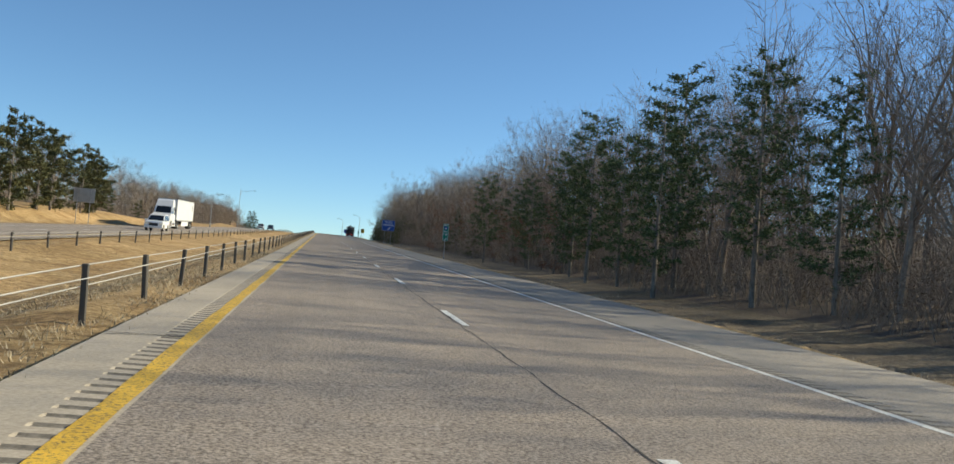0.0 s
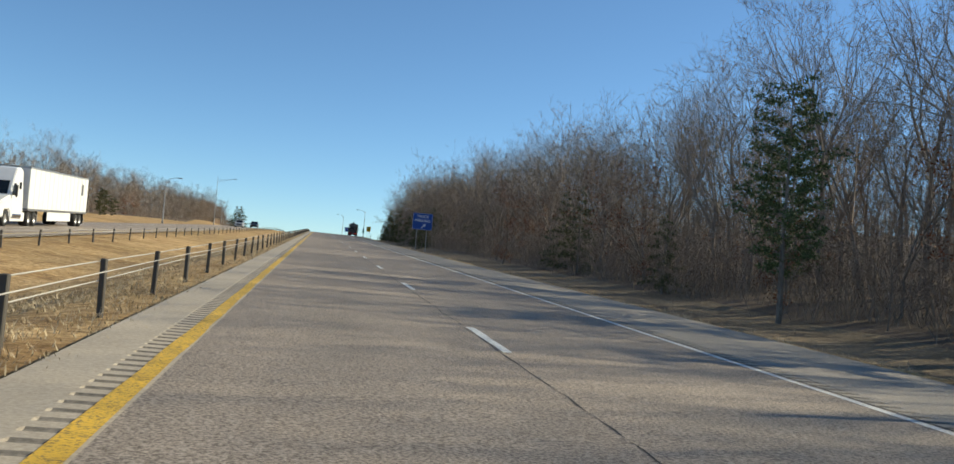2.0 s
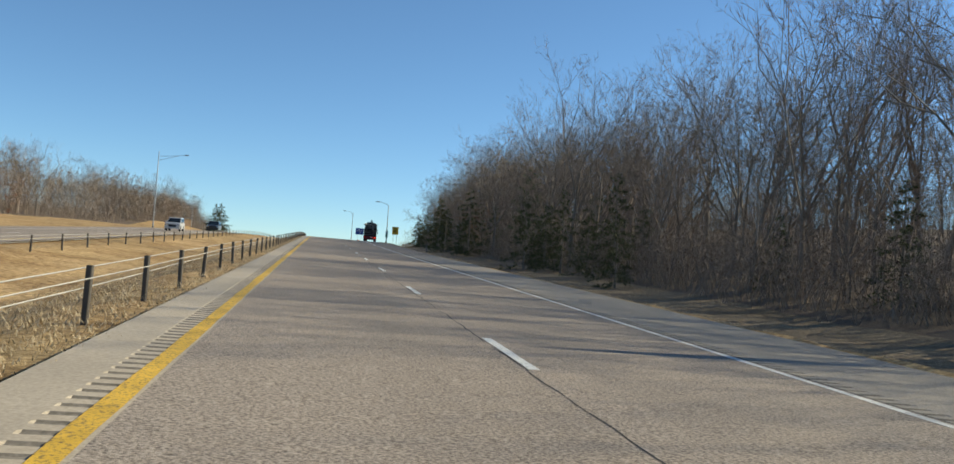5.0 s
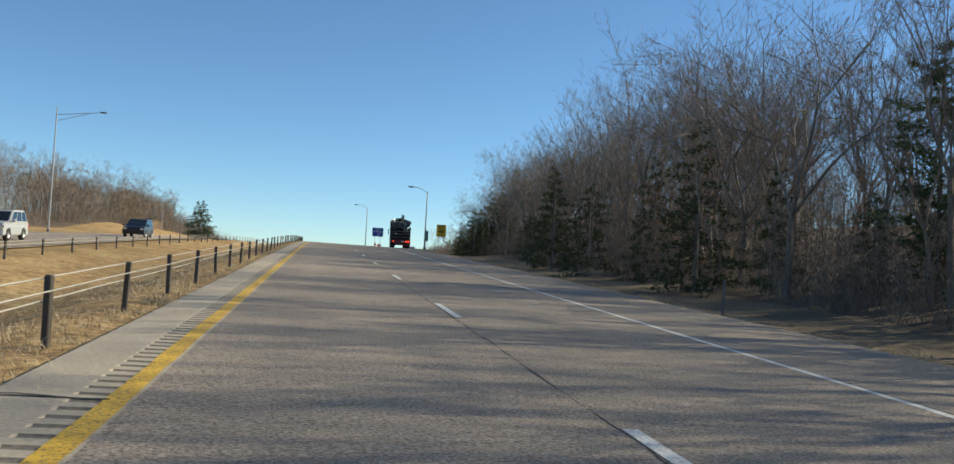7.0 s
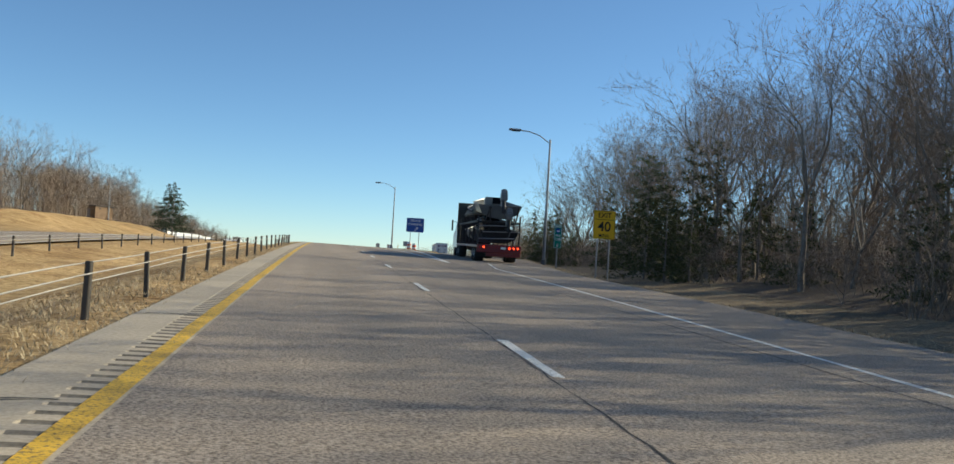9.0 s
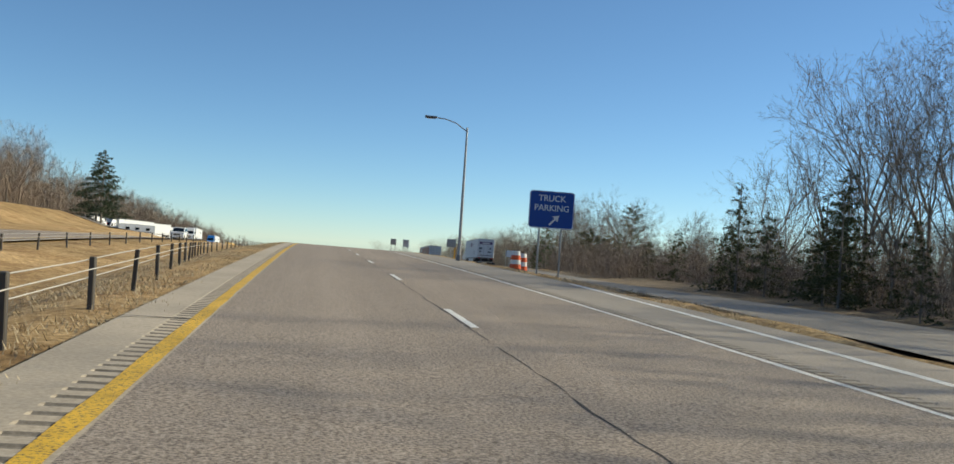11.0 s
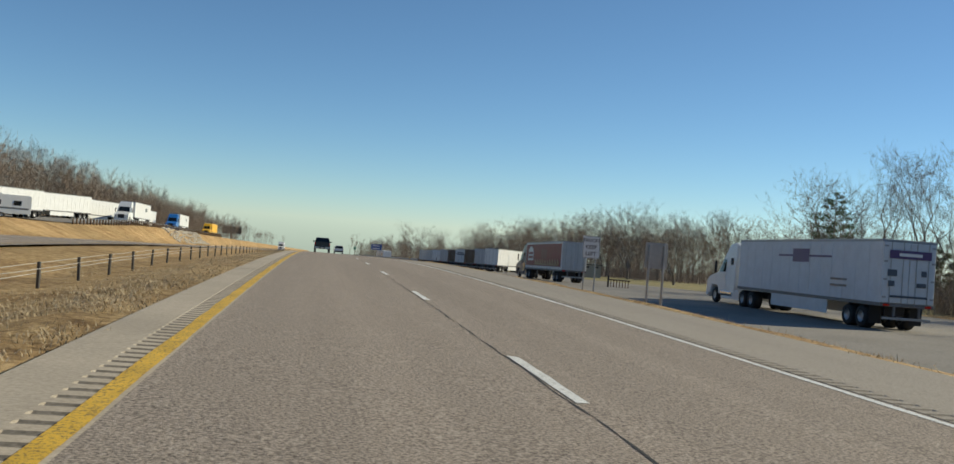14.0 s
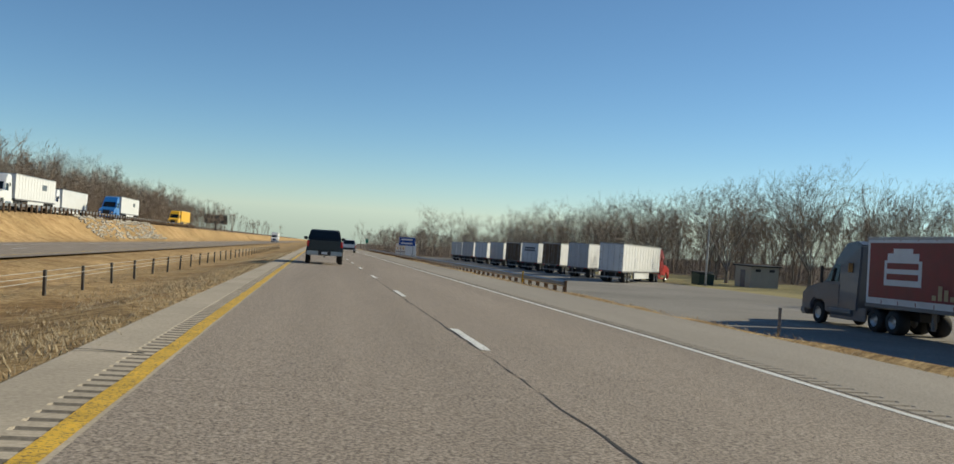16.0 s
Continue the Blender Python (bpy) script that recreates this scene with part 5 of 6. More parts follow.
    part("grille", box_bm(-0.55, 0.55, 21.74, 21.83, 0.85, 1.55, 0.02), DARK, cab)
    part("front_bumper", box_bm(-1.2, 1.2, 21.4, 21.95, 0.35, 0.78, 0.08, 2), cab_mat if not sleeper_dark else GREY, e)
    return e


STD = "parked lorries of the lorry park"
FAR = "parked lorries across the highway"
PURPLE = painted("purple_print", (0.10, 0.06, 0.16), 0.4)
GREYBLUE = painted("grey_blue_paint", (0.085, 0.105, 0.135), 0.35, 0.1, 0.2, 0.3)
RED_SIDE = painted("red_side_print", (0.24, 0.022, 0.022), 0.45, 0, 0.3)
CREAM = painted("cream_print", (0.50, 0.36, 0.20), 0.45, 0, 0.3)
SILVER = painted("silver_sheet", (0.50, 0.51, 0.52), 0.4, 0.3, 0.2)
PALE_BLUE = painted("pale_blue_white_sheet", (0.62, 0.66, 0.70), 0.45, 0.0, 0.15)

ramp_truck = semi("white semi truck with a purple stripe print, parked on the ramp", (27.4, 509.0), -3, WHITE, PALE_BLUE, STD,
     deco=[(7.0, 8.9, 2.9, 3.6, PURPLE), (4.6, 7.0, 3.18, 3.28, PURPLE), (8.9, 10.6, 3.18, 3.28, PURPLE), (3.0, 4.6, 2.1, 2.2, GREYBLUE), (3.0, 4.6, 1.8, 1.9, GREYBLUE)])
for (xa, xb, za, zb), mat in (((-1.0, 1.0, 3.25, 3.62), PURPLE), ((-0.55, 0.55, 3.36, 3.5), SIGN_WHITE), ((-1.05, -0.6, 2.45, 2.75), GREYBLUE), ((0.55, 0.8, 2.5, 2.75), GREYBLUE), ((-1.0, -0.7, 2.0, 2.25), GREYBLUE), ((0.35, 0.8, 2.0, 2.2), GREYBLUE), ((-0.9, 0.9, 1.5, 1.6), GREYBLUE)):
    part("printed_panel", box_bm(xa, xb, -0.056 - (0.006 if mat is SIGN_WHITE else 0), -0.05, za, zb), mat, ramp_truck)
semi("semi truck with grey cab and red printed trailer", (26.4, 561.0), 0, GREYBLUE, TRAILER_WHITE, STD, SILVER, RED_SIDE,
     deco=[(12.4, 14.9, 2.05, 3.1, TRAILER_WHITE), (12.6, 14.7, 3.1, 3.4, TRAILER_WHITE), (13.0, 14.3, 3.4, 3.6, TRAILER_WHITE), (12.6, 14.7, 2.75, 3.0, RED_SIDE), (12.6, 14.7, 2.3, 2.55, RED_SIDE)] +
     [(1.0 + 0.36 * k, 1.24 + 0.36 * k, 1.6, 2.0 + 0.22 * math.sin(k * 2.1), CREAM) for k in range(30)] + [(6.0, 8.6, 2.3, 3.3, DARKRED), (0.3, 16.0, 3.84, 3.92, TRAILER_WHITE), (0.3, 16.0, 1.42, 1.5, TRAILER_WHITE)], skirt=False, sleeper_dark=True)
semi("white trailer with a red tractor, parked aslant", (31.3, 633.0), -34, REDP, TRAILER_WHITE, STD)
for k, (yy, mat, rear, lab) in enumerate(((648, TRAILER_WHITE, SILVER, "white trailer with grey rear doors, parked aslant"), (661, TRAILER_WHITE, WOODM, "white trailer with tan rear doors, parked aslant"),
                                         (674, TRAILER_WHITE, TRAILER_WHITE, "white trailer with printed rear doors, parked aslant"), (686, SILVER, WOODM, "silver trailer with tan rear doors, parked aslant"),
                                         (700, TRAILER_WHITE, SILVER, "white trailer with grey rear doors, parked aslant"), (716, TRAILER_WHITE, TRAILER_WHITE, "plain white trailer, parked aslant"),
                                         (732, TRAILER_WHITE, SILVER, "white trailer with grey rear doors, parked aslant"), (748, SILVER, SILVER, "silver trailer, parked aslant"))):
    t = semi("semi truck, " + lab, (32.0, yy), -34, (WHITE, GREYBLUE, BLUEP, REDP)[k % 4], mat, STD, rear)
    if k == 2:
        for zz in (3.2, 2.85):
            part("text_bar", box_bm(-0.8, 0.8, -0.012, 0.001, zz, zz + 0.24), GREYBLUE, t)
W_PARKED = "white semi truck with white trailer, parked"
for k, (xx, yy, cab_m, lab) in enumerate(((-40.0, 617, WHITE, W_PARKED), (-40.0, 646, WHITE, W_PARKED), (-40.0, 672, WHITE, W_PARKED),
                                        (-34.0, 669, WHITE, "white semi truck with a tall sleeper cab, parked"), (-40.0, 712, WHITE, W_PARKED), (-34.3, 728, BLUEP, "semi truck with bright blue cab and white trailer"),
                                        (-35.0, 806, YELLOWP, "semi truck with yellow cab and trailer"))):
    semi(lab, (xx, yy), 160 if k < 3 else 180, cab_m, YELLOWP if cab_m is YELLOWP else TRAILER_WHITE, FAR, deco=[(4.0, 6.0, 2.6, 3.3, GREYBLUE)] if k in (3, 5) else None)
semi("white semi truck driving on the opposite carriageway", (-19.7, 149.0), 180, WHITE, TRAILER_WHITE, "traffic on the opposite carriageway", deco=[(1.6, 2.2, 2.6, 3.5, GREY)])
semi("distant white semi truck on the opposite carriageway", (-17.0, 960.0), 180, WHITE, TRAILER_WHITE, "traffic on the opposite carriageway")


BUMPER = painted("worn_chrome_bumper", (0.42, 0.43, 0.44), 0.28, 1.0, 0.3)


def car(name, label, category, group, at, turn, paint, body, cabin, half, wheels, wr, glass_k=0.84, pair=None):
    """A road car: lower body, cabin drawn in at the top, glazing, lamps, bumpers and wheels."""
    x, y = at
    e = thing(name, label, category, group, (x, y, 0), turn)
    on_road(e, x, y, turn, 4.5)
    ymax = max(p[0] for p in body)
    b = part("body", tapered(body, half, 0.75, 0.96, 0.05, 2), paint, e)
    c = part("cabin", tapered(cabin, half * 0.955, min(p[1] for p in cabin) + 0.02, glass_k, 0.04, 2), paint, e)
    z0, z1 = min(p[1] for p in cabin), max(p[1] for p in cabin)
    lows = sorted(p[0] for p in cabin if p[1] < z0 + 0.05)
    tops = sorted(p[0] for p in cabin if p[1] > z1 - 0.12)
    ya, yb, ta, tb = lows[0], lows[-1], tops[0], tops[-1]

    def at_h(k, end):
        yy = (ya + (ta - ya) * k) if end < 0 else (yb + (tb - yb) * k)
        hw = half * 0.955 * (1 - (1 - glass_k) * k)
        return yy, hw, z0 + (z1 - z0) * k
    for end, nm in ((-1, "rear_window"), (1, "windscreen")):
        (y0, w0, q0), (y1, w1, q1) = at_h(0.2 if name == "pickup_truck" else 0.12, end), at_h(0.86, end)
        w0, w1 = w0 * 0.9, w1 * 0.88
        pts = [(-w0, y0, q0), (w0, y0, q0), (w1, y1, q1), (-w1, y1, q1)]
        if end > 0:
            pts = [pts[1], pts[0], pts[3], pts[2]]
        part(nm, quad_panel(*pts, 0.012), GLASSY, c, "dark glass")
    n = 3 if yb - ya > 2.2 else 2
    for s in (-1, 1):
        for k in range(n):
            f0, f1 = 0.06 + 0.9 * k / n, 0.06 + 0.9 * (k + 1) / n - 0.035
            (ra, w0, q0), (rb, w1, q1) = at_h(0.12, -1), at_h(0.86, -1)
            (fa, _, _), (fb, _, _) = at_h(0.12, 1), at_h(0.86, 1)
            p = [(s * w0, ra + (fa - ra) * f0, q0), (s * w0, ra + (fa - ra) * f1, q0), (s * w1, rb + (fb - rb) * f1, q1), (s * w1, rb + (fb - rb) * f0, q1)]
            if s < 0:
                p = [p[1], p[0], p[3], p[2]]
            part("side_window", quad_panel(*p, 0.012), GLASSY, c)
        m = part("mirror", box_bm(s * (half + 0.1) - 0.11, s * (half + 0.1) + 0.11, yb - 0.35, yb - 0.22, z0 + 0.02, z0 + 0.2, 0.03), paint, e)
        part("tail_lamp", box_bm(s * half * 0.92 - 0.06, s * half * 0.92 + 0.05, -0.02, 0.1, z0 - 0.36, z0 - 0.05, 0.02), LAMP_RED, e, "red tail lamp")
        part("headlamp", box_bm(s * half * 0.78 - 0.2, s * half * 0.78 + 0.16, ymax - 0.16, ymax + 0.01, 0.72, 0.9, 0.03), CHROME, e, "clear headlamp")
        for wy in wheels:
            add_wheel(e, pair or CAR_W, s * (half - 0.1), wy, wr)
    part("grille", box_bm(-half * 0.5, half * 0.5, ymax - 0.03, ymax + 0.015, 0.55, 0.85, 0.02), DARK, e)
    part("rear_bumper", box_bm(-half * 0.97, half * 0.97, -0.1, 0.1, 0.5, 0.74, 0.04, 2) if name == "pickup_truck" else box_bm(-half * 0.97, half * 0.97, -0.1, 0.1, 0.42, 0.66, 0.04, 2), BUMPER if name == "pickup_truck" else DARK, e)
    part("plate", box_bm(-0.16, 0.16, -0.135, -0.12, 0.56, 0.7) if name == "pickup_truck" else box_bm(-0.16, 0.16, -0.03, -0.01, 0.78, 0.9), SIGN_WHITE, e)
    return e


def arch(y, r, z):
    return [(y - r, z), (y - r * 0.72, z + r * 0.72), (y, z + r), (y + r * 0.72, z + r * 0.72), (y + r, z)]


def profile(length, floor, low_wheels, r, upper):
    """Side outline with wheel arches; upper runs from the nose back to the tail."""
    out = [(0.0, floor)]
    for w in low_wheels:
        out += arch(w, r, floor)
    return out + [(length, floor)] + upper


pk = car("pickup_truck", "black full-size pickup truck with chrome rear bumper", "pickup truck", "traffic ahead", (1.75, 592.0), 0, BLACK,
         profile(5.75, 0.5, (1.2, 4.8), 0.48, [(5.75, 1.1), (5.6, 1.26), (4.15, 1.34), (2.25, 1.36), (2.2, 1.32), (0.03, 1.34), (0.0, 0.9)]),
         [(2.2, 1.33), (2.38, 1.86), (2.6, 1.95), (3.5, 1.95), (4.35, 1.33)], 1.0, (1.2, 4.8), 0.42, 0.84, PICK_W)
part("tailgate", box_bm(-0.80, 0.80, -0.035, 0.0, 0.78, 1.33, 0.012), BLACK, pk)
part("tailgate_handle", box_bm(-0.12, 0.12, -0.05, -0.035, 1.16, 1.22, 0.005), DARK, pk)
part("step_bumper_pad", box_bm(-0.34, 0.34, -0.125, -0.02, 0.5, 0.76, 0.01), DARK, pk)
part("tow_hitch", box_bm(-0.04, 0.04, -0.2, 0.0, 0.40, 0.48, 0.008), DARK, pk)

SUV_U = [(4.6, 0.85), (4.5, 1.02), (3.5, 1.08), (0.05, 1.1), (0.0, 0.9)]
SUV_C = [(0.12, 1.05), (0.3, 1.68), (0.6, 1.76), (2.4, 1.76), (3.45, 1.05)]
car("suv", "white sport utility vehicle ahead in the outer lane", "car", "traffic ahead", (5.5, 668.0), 0, WHITE, profile(4.6, 0.32, (0.95, 3.65), 0.42, SUV_U), SUV_C, 0.93, (0.95, 3.65), 0.36)
car("suv", "white sport utility vehicle on the opposite carriageway", "car", "traffic on the opposite carriageway", (-17.2, 506.0), 180, WHITE, profile(4.6, 0.32, (0.95, 3.65), 0.42, SUV_U), SUV_C, 0.93, (0.95, 3.65), 0.36)
car("suv", "white sport utility vehicle leading the lorry on the opposite carriageway", "car", "traffic on the opposite carriageway", (-16.2, 107.0), 180, WHITE, profile(4.6, 0.32, (0.95, 3.65), 0.42, SUV_U), SUV_C, 0.93, (0.95, 3.65), 0.36)
car("suv", "silver sport utility vehicle on the opposite carriageway", "car", "traffic on the opposite carriageway", (-17.0, 291.0), 180, SILVER, profile(4.6, 0.32, (0.95, 3.65), 0.42, SUV_U), SUV_C, 0.93, (0.95, 3.65), 0.36)
VAN_U = [(5.0, 0.8), (4.9, 0.95), (4.1, 1.08), (0.05, 1.08), (0.0, 0.8)]
VAN_C = [(0.1, 1.03), (0.28, 1.66), (0.6, 1.76), (2.7, 1.75), (4.15, 1.03)]
car("minivan", "dark blue-black minivan on the opposite carriageway", "car", "traffic on the opposite carriageway", (-16.0, 327.0), 180, BLACK, profile(5.0, 0.3, (1.0, 4.0), 0.4, VAN_U), VAN_C, 0.98, (1.0, 4.0), 0.35)
for xx, yy in ((-41, 566), (-42, 573)):
    car("suv", "white sport utility vehicle in the far car park", "car", "cars in the far car park", (xx, yy), 160, WHITE, profile(4.6, 0.32, (0.95, 3.65), 0.42, SUV_U), SUV_C, 0.93, (0.95, 3.65), 0.36)


def caravan(at, turn, label):
    x, y = at
    e = thing("travel_trailer", label, "caravan", "", (x, y, 0), turn)
    on_road(e, x, y, turn, 8.0)
    part("shell", tapered([(0, 0.6), (0, 2.9), (0.2, 3.05), (7.6, 3.05), (8.2, 2.6), (8.3, 1.4), (8.0, 0.6)], 1.2, 2.6, 0.96, 0.08, 2), WHITE, e)
    for s in (-1, 1):
        part("stripe", box_bm(min(s * 1.2, s * 1.212), max(s * 1.2, s * 1.212), 0.3, 7.6, 1.2, 1.4), GREY, e, "grey stripe")
        for yy in (1.2, 3.6, 5.8):
            part("window", box_bm(min(s * 1.2, s * 1.215), max(s * 1.2, s * 1.215), yy, yy + 0.9, 1.7, 2.3, 0.004), GLASSY, e)
        for yy in (3.4, 4.25):
            add_wheel(e, CAR_W, s * 1.08, yy, 0.36)
    part("hitch", box_bm(-0.08, 0.08, 8.0, 9.2, 0.5, 0.62), DARK, e)
    part("roof_vent", box_bm(-0.3, 0.3, 3.5, 4.2, 3.05, 3.2, 0.03), WHITE, e)


caravan((-36.5, 602.6), 110, "white travel trailer with grey stripe, parked")
caravan((20.5, 735), 10, "white motor home parked at the end of the lorry park")


# ---- boat carrier in the exit lane ----
def boat_hull(length, beam, depth, mat, parent, m, label):
    """An open aluminium boat: skin with thickness from tail to bow."""
    secs = []
    for k in range(9):
        u = k / 8
        w = beam / 2 * (1 - max(0, (u - 0.55) / 0.45) ** 2.2 * 0.96)
        dz = depth * 0.35 * max(0, (u - 0.5) / 0.5) ** 2
        yk = length * u
        secs.append([(-w, yk, depth + dz), (-w * 0.82, yk, depth * 0.35 + dz), (-w * 0.35, yk, 0.04 + dz * 0.9), (0, yk, dz * 0.8), (w * 0.35, yk, 0.04 + dz * 0.9), (w * 0.82, yk, depth * 0.35 + dz), (w, yk, depth + dz)])
    bm = bmesh.new()
    rows = [[bm.verts.new(p) for p in s] for s in secs]
    for a, b in zip(rows, rows[1:]):
        for i in range(6):
            bm.faces.new((a[i], a[i + 1], b[i + 1], b[i]))
    bm.faces.new(rows[0][::-1])
    bmesh.ops.solidify(bm, geom=bm.faces[:], thickness=0.04)
    bmesh.ops.recalc_face_normals(bm, faces=bm.faces[:])
    h = part("boat_hull", bm, mat, parent, label)
    h.matrix_basis = m
    for i in (0, 6):
        V, F = [], []
        tube_np([Vector(q[i]) for q in secs], [0.03] * len(secs), 6, V, F)
        me = bpy.data.meshes.new("gunwale")
        me.from_pydata(V, [], F)
        me.materials.append(STEEL)
        part_mesh("gunwale", me, h)
    part("windscreen", quad_panel((-0.5, length * 0.55, depth), (0.5, length * 0.55, depth), (0.42, length * 0.5, depth + 0.4), (-0.42, length * 0.5, depth + 0.4), 0.01), GLASSY, h)
    return h


def outboard(parent, m):
    o = part("outboard_motor", tapered([(-0.32, 0.75), (-0.36, 1.15), (-0.2, 1.45), (0.15, 1.5), (0.3, 1.2), (0.25, 0.75)], 0.2, 1.1, 0.8, 0.06, 2), SLATE, parent, "glossy slate-grey outboard motor")
    o.matrix_basis = m
    part("leg", box_bm(-0.08, 0.08, -0.2, 0.12, 0.05, 0.75, 0.02), DARK, o)
    part("bracket", box_bm(-0.14, 0.14, 0.1, 0.32, 0.45, 0.8, 0.015), STEEL, o)
    part("badge", box_bm(-0.203, 0.203, -0.15, 0.1, 1.0, 1.1), SILVER, o, "silver badge stripe")
    part("propeller", tube_bm((0, -0.28, 0.12), (0, -0.2, 0.12), 0.13, 0.05, 10), DARK, o)
    return o


SLATE = painted("slate_grey_paint", (0.15, 0.165, 0.18), 0.3, 0.2, 0.2, 0.3)


def boat_carrier(at, turn):
    x, y = at
    e = thing("boat_carrier", "maroon carrier truck loaded with aluminium boats, tail lamps lit", "truck", "", (x, y, 0), turn)
    on_road(e, x, y, turn, 19.0)
    part("deck", box_bm(-1.28, 1.28, 0.0, 15.5, 0.82, 0.98, 0.02), DARKRED, e)
    part("tail_beam", box_bm(-1.3, 1.3, -0.12, 0.05, 0.55, 1.02, 0.03), DARKRED, e)
    part("tail_skirt", box_bm(-0.75, 1.28, 0.0, 0.06, 0.34, 0.56, 0.02), DARKRED, e)
    for xx, dx in ((-0.9, 0.35), (-0.55, -0.1), (0.75, -0.35), (0.95, 0.15)):
        part("brace", tube_bm((xx, 0.3, 2.35), (xx + dx, 0.2, 3.25), 0.045, None, 8), DARK, e)
    for zz, x0, x1 in ((1.35, -1.2, 0.9), (1.75, -1.0, 1.2), (2.1, -1.2, 1.15)):
        part("strap_bar", tube_bm((x0, 0.25, zz), (x1, 0.2, zz + 0.08), 0.03, None, 8), STEEL, e)
    part("underframe", box_bm(-0.45, 0.45, 0.3, 15.0, 0.5, 0.82, 0.02), DARK, e)
    for xx in (-1.1, -0.9, 0.62, 0.86, 1.1):
        part("tail_lamp", tube_bm((xx, -0.15, 0.86), (xx, -0.11, 0.86), 0.06, None, 12), LAMP_ON if xx not in (-1.1,) else LAMP_RED, e, "lit red tail lamp")
    for xx in (-0.4, -0.2, 0.0):
        part("marker_lamp", box_bm(xx - 0.03, xx + 0.03, -0.135, -0.12, 0.85, 0.88), LAMP_RED, e)
    part("plate", box_bm(0.1, 0.4, -0.135, -0.12, 0.78, 0.9), SIGN_WHITE, e)
    for s in (-1, 1):
        for wy in (1.9, 3.1):
            add_wheel(e, DUAL_W, s * 0.98, wy, 0.51)
        part("mudflap", box_bm(s * 0.98 - 0.3, s * 0.98 + 0.3, 1.2, 1.22, 0.25, 0.85), RUBBER, e)
        part("ladder_rail", tube_bm((s * 1.22, 0.3, 1.0), (s * 1.22, 0.3, 2.2), 0.04, None, 8), DARK, e)
        for yy in (0.5, 3.0, 5.6, 8.2, 10.8, 13.4):
            part("stake", tube_bm((s * 1.24, yy, 0.95), (s * 1.24, yy, 2.75), 0.045, None, 8), DARK, e)
        part("upper_rail", box_bm(s * 1.24 - 0.05, s * 1.24 + 0.05, 0.4, 13.6, 2.3, 2.42, 0.01), DARK, e)
    for yy in (0.7, 3.2, 6.0, 9.0, 12.0):
        part("cross_bar", box_bm(-1.26, 1.26, yy - 0.05, yy + 0.05, 2.3, 2.4, 0.01), DARK, e)
    boat_hull(6.2, 2.3, 0.75, DARK, e, pose(0.05, 0.5, 1.1, 2), "dark painted boat hull")
    boat_hull(6.0, 2.2, 0.72, GREYBLUE, e, pose(0, 7.2, 1.1, 2), "blue-grey boat hull")
    boat_hull(5.8, 2.6, 0.8, SLATE, e, pose(0.0, 0.45, 2.55, 4), "slate-grey boat hull")
    boat_hull(5.8, 2.2, 0.75, DARK, e, pose(0.0, 6.6, 2.45, 4), "dark painted boat hull")
    boat_hull(4.6, 1.7, 0.55, BLACK, e, pose(-0.15, 1.0, 1.85, 3), "black small boat hull")
    outboard(e, pose(0.15, 0.1, 2.85, -6))
    outboard(e, pose(0.5, 0.05, 1.75, -4))
    part("boat_seat", box_bm(-0.75, -0.3, 2.0, 2.5, 3.2, 3.9, 0.06, 2), SLATE, e)
    part("cover", tapered([(5.8, 2.9), (6.6, 3.6), (9.5, 3.75), (12.0, 3.4), (12.4, 2.9)], 1.15, 3.0, 0.6, 0.1, 2), painted("tan_canvas", (0.20, 0.17, 0.12), 0.9), e, "tan canvas boat cover")
    part("hose", tube_bm((0.5, 0.2, 1.4), (0.9, 0.15, 2.4), 0.03, None, 8), GREY, e)
    # tractor with a tall dark headboard
    part("headboard", box_bm(-1.28, 1.28, 15.6, 15.75, 1.0, 4.0, 0.02), BLACK, e)
    cab = part("cab", tapered([(15.9, 0.75), (15.9, 3.3), (16.4, 3.55), (17.3, 3.45), (17.9, 2.8), (18.5, 2.0), (20.0, 1.7), (20.4, 1.45), (20.45, 0.65), (15.9, 0.65)], 1.2, 1.9, 0.88, 0.05, 2), WHITE, e, "white cab")
    part("windscreen", quad_panel((0.95, 18.5, 2.08), (-0.95, 18.5, 2.08), (-0.88, 17.95, 2.75), (0.88, 17.95, 2.75), 0.02), GLASSY, cab)
    part("chassis", box_bm(-0.45, 0.45, 13.0, 20.2, 0.55, 0.95, 0.02), DARK, e)
    for s in (-1, 1):
        add_wheel(e, TRUCK_W, s * 1.03, 19.0, 0.51)
        for wy in (13.9, 15.2):
            add_wheel(e, DUAL_W, s * 0.96, wy, 0.51)
        m = part("mirror", box_bm(s * 1.48 - 0.06, s * 1.48 + 0.06, 18.0, 18.15, 1.9, 2.75, 0.02), DARK, cab)
        part("mirror_arm", tube_bm((s * 1.1, 18.0, 2.6), (s * 1.48, 18.05, 2.6), 0.02, None, 6), DARK, m)
        part("side_window", box_bm(min(s * 1.12, s * 1.16), max(s * 1.12, s * 1.16), 17.0, 17.8, 2.0, 2.6, 0.01), GLASSY, cab)
    return e


m_on, n_on, l_on, b_on = node_mat("lit_red_lens", 0.3)
b_on.inputs["Base Color"].default_value = (0.8, 0.05, 0.02, 1)
b_on.inputs["Emission Color"].default_value = (1.0, 0.06, 0.02, 1)
b_on.inputs["Emission Strength"].default_value = 2.5
LAMP_ON = m_on
boat_carrier((11.35, 353.0), -3.5)


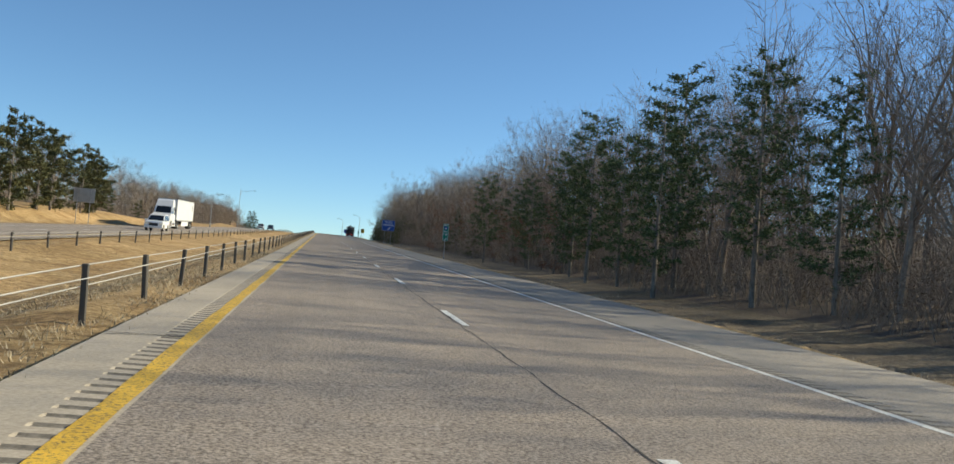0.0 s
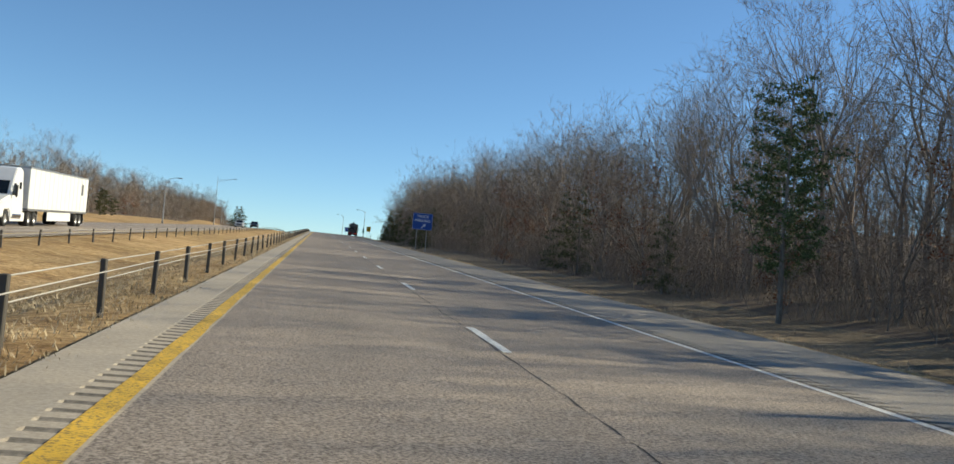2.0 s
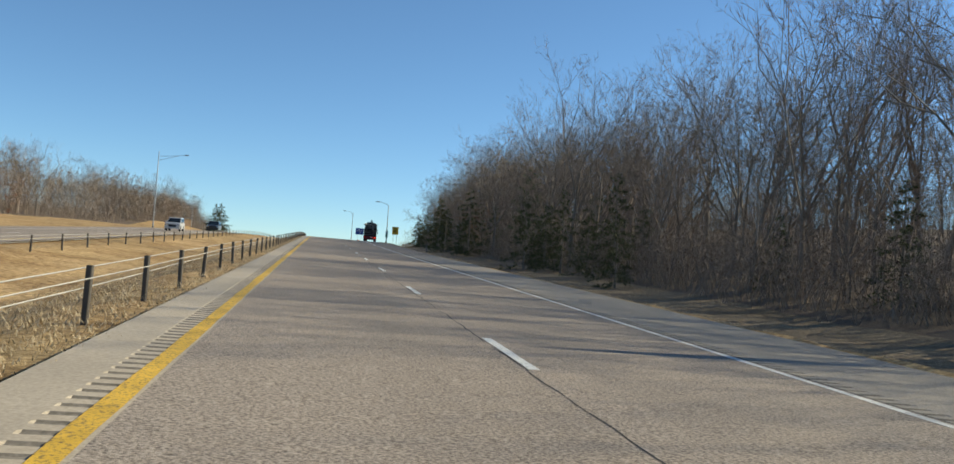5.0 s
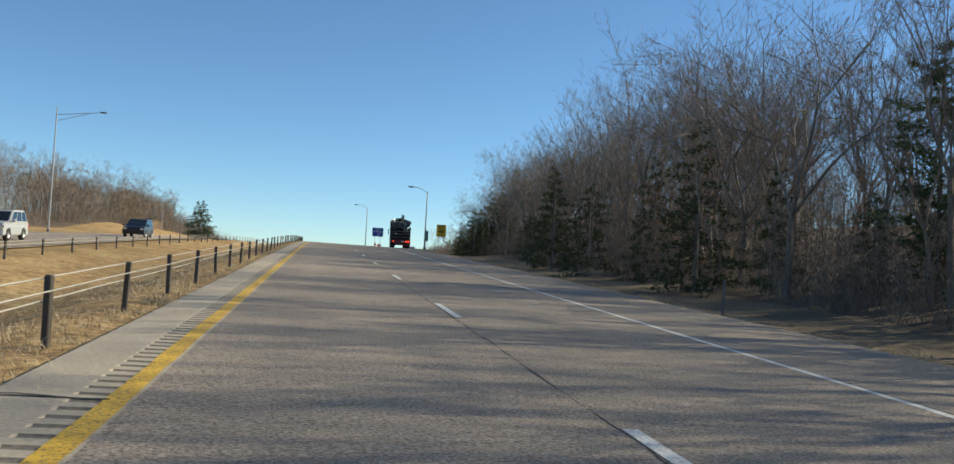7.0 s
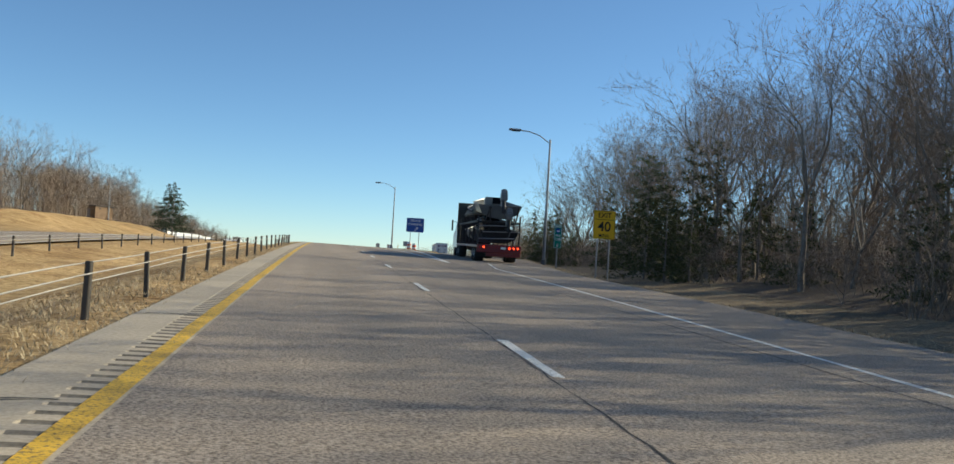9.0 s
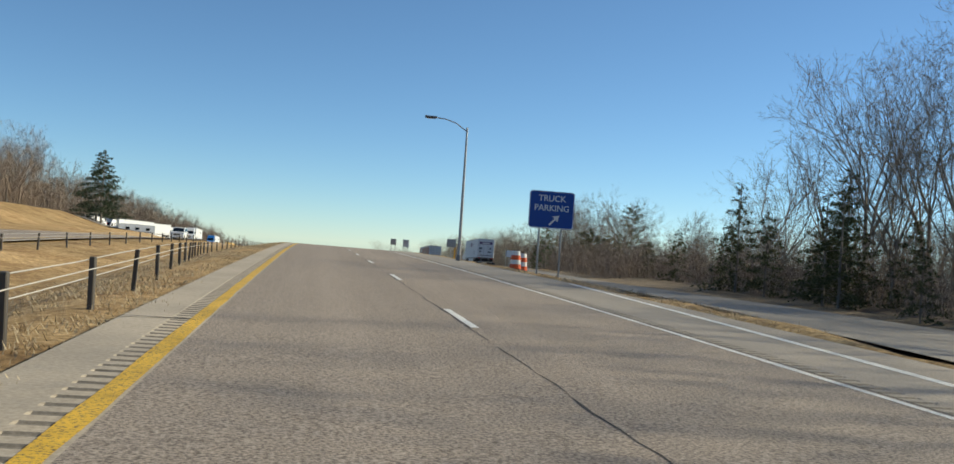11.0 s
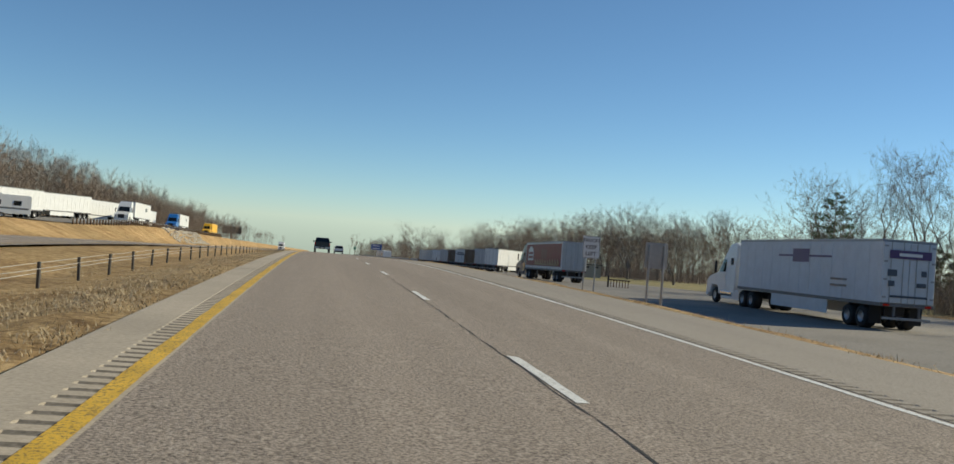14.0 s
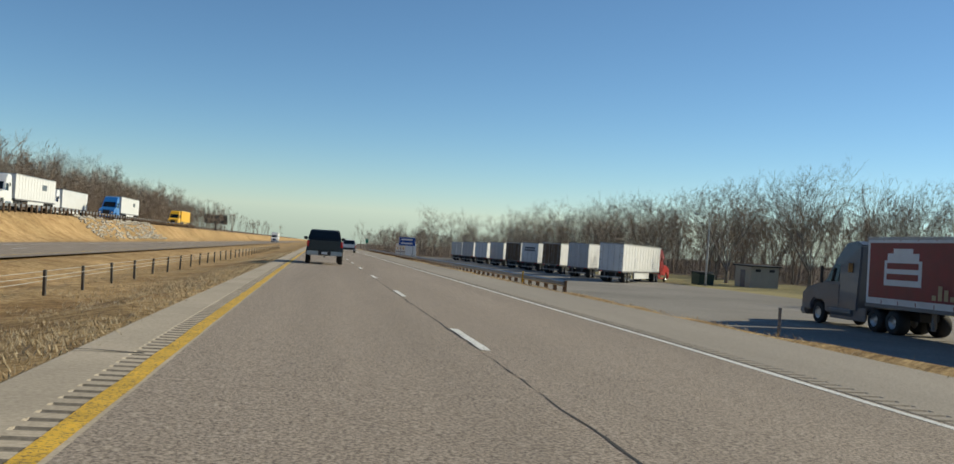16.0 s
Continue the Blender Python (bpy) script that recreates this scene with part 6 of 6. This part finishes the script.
# ---- small structures ----
def shed(at, turn, w, d, h, wall_mat, label):
    x, y = at
    e = thing("restroom_shed", label, "shed", "sheds", (x, y, gz(x, y)), turn)
    part("wall", box_bm(-w / 2, w / 2, -d / 2, d / 2, -0.1, h, 0.02), wall_mat, e)
    part("roof", box_bm(-w / 2 - 0.25, w / 2 + 0.25, -d / 2 - 0.25, d / 2 + 0.25, h, h + 0.16, 0.03), DARK, e, "dark flat roof")
    for s in (-1, 1):
        part("vent", box_bm(s * w * 0.25 - 0.35, s * w * 0.25 + 0.35, -d / 2 - 0.02, -d / 2 + 0.01, h - 0.55, h - 0.25, 0.005), DARK, e, "dark louvred vent")
        part("door", box_bm(min(s * w / 2, s * (w / 2 + 0.03)), max(s * w / 2, s * (w / 2 + 0.03)), -0.45, 0.45, 0, 2.0, 0.005), GREY, e)


BEIGE = painted("beige_panel", (0.42, 0.38, 0.31), 0.8, 0, 0.15)
shed((51.5, 641), 10, 3.8, 3.0, 2.4, BEIGE, "small beige shed with a dark flat roof on the lawn")
shed((-46, 505), 60, 5.0, 3.5, 2.5, WOODM, "small brown shed by the far car park")


def dumpster(at):
    x, y = at
    e = thing("dumpster", "dark green steel waste container on the lawn's edge", "waste container", "", (x, y, gz(x, y)), 12)
    part("bin", prism_bm([(-0.7, 0.1), (-0.85, 1.3), (0.85, 1.5), (0.7, 0.1)], -1.0, 1.0, "x", 0.03), painted("dark_green_steel", (0.02, 0.045, 0.035), 0.6), e)
    part("lid", box_bm(-1.02, 1.02, -0.88, 0.9, 1.46, 1.54, 0.02), DARK, e)


dumpster((44.5, 640))


def rack_fence(at, turn, n=7):
    x, y = at
    e = thing("rail_fence", "short dark brown post and rail fence on the lawn", "fence", "", (x, y, gz(x, y)), turn)
    part("top_rail", box_bm(0, 0.28 * n, -0.03, 0.03, 0.62, 0.72, 0.01), WOODM, e)
    part("end_post", box_bm(-0.1, 0.06, -0.08, 0.08, -0.2, 1.05, 0.02), DARK, e)
    for k in range(n):
        part("picket", box_bm(0.2 + 0.26 * k, 0.27 + 0.26 * k, -0.03, 0.03, 0, 0.64), WOODM, e)


rack_fence((27.5, 553), -20)


def post_box(at):
    x, y = at
    e = thing("post_box", "small dark brown box on a post beside the lawn", "post box", "", (x, y, gz(x, y)))
    part("post", box_bm(-0.07, 0.07, -0.07, 0.07, -0.2, 1.15, 0.01), WOODM, e)
    part("box", box_bm(-0.05, 0.65, -0.2, 0.2, 0.75, 1.15, 0.03), DARK, e)


post_box((36.5, 551))


def barrel(at):
    x, y = at
    e = thing("traffic_barrel", "orange and white traffic barrel at the exit", "traffic barrel", "traffic barrels", (x, y, gz(x, y)))
    part("base", lathe_up([(0.38, 0.0), (0.38, 0.06), (0.0, 0.06)]), RUBBER, e)
    for k in range(4):
        z0 = 0.06 + 0.23 * k
        part("band", lathe_up([(0.0, z0), (0.30 - 0.02 * k, z0), (0.285 - 0.02 * k, z0 + 0.23), (0.0, z0 + 0.23)]), SIGN_WHITE if k % 2 else ORANGE, e)


def lathe_up(prof, sides=16):
    bm = bmesh.new()
    rings = [[bm.verts.new((r * math.cos(2 * math.pi * k / sides), r * math.sin(2 * math.pi * k / sides), z)) for k in range(sides)] for r, z in prof if r > 0]
    for a, b in zip(rings, rings[1:]):
        for k in range(sides):
            bm.faces.new((a[k], a[(k + 1) % sides], b[(k + 1) % sides], b[k]))
    for rg in (rings[0][::-1], rings[-1]):
        bm.faces.new(rg)
    return bm


ORANGE = painted("orange_plastic", (0.75, 0.10, 0.015), 0.5)
for a in ((11.6, 415), (12.4, 417)):
    barrel(a)


def billboard(at, w, h, z0):
    x, y = at
    e = thing("billboard", "dark billboard on a single steel post", "billboard", "", (x, y, gz(x, y)))
    part("post", tube_bm((0, 0, -1), (0, 0, z0 + h * 0.8), 0.5, None, 14), DARK, e)
    p = part("panel", box_bm(-w / 2, w / 2, -0.5, -0.1, z0, z0 + h, 0.05), painted("dark_teal_panel", (0.02, 0.05, 0.06), 0.6), e)
    part("frame", box_bm(-w / 2 - 0.1, w / 2 + 0.1, -0.4, -0.15, z0 - 0.25, z0, 0.02), STEEL, e)
    part("text_bar", box_bm(-w * 0.35, w * 0.3, -0.52, -0.5, z0 + h * 0.4, z0 + h * 0.6), GREY, p)


billboard((-40, 930), 9.0, 3.4, 3.0)


def riprap():
    rnd = random.Random(9)
    V, F = [], []
    for _ in range(420):
        y = rnd.uniform(668, 722)
        x = rnd.uniform(-30.3, -26.2)
        c = Vector((x, y, gz(x, y) + 0.05))
        k = len(V)
        r = rnd.uniform(0.18, 0.42)
        for d in ((1, 0, 0), (0, 1, 0), (-1, 0, 0), (0, -1, 0), (0.2, 0.1, 0.8), (0, 0, -0.5)):
            p = c + Vector(d) * r * rnd.uniform(0.6, 1.2)
            V.append(tuple(p))
        for a, b in ((0, 1), (1, 2), (2, 3), (3, 0)):
            F += [(k + a, k + b, k + 4), (k + b, k + a, k + 5)]
    tagged(mesh_object("riprap", V, F, STONE), "bank of pale broken rock", "rocks", "", "stuff")


riprap()
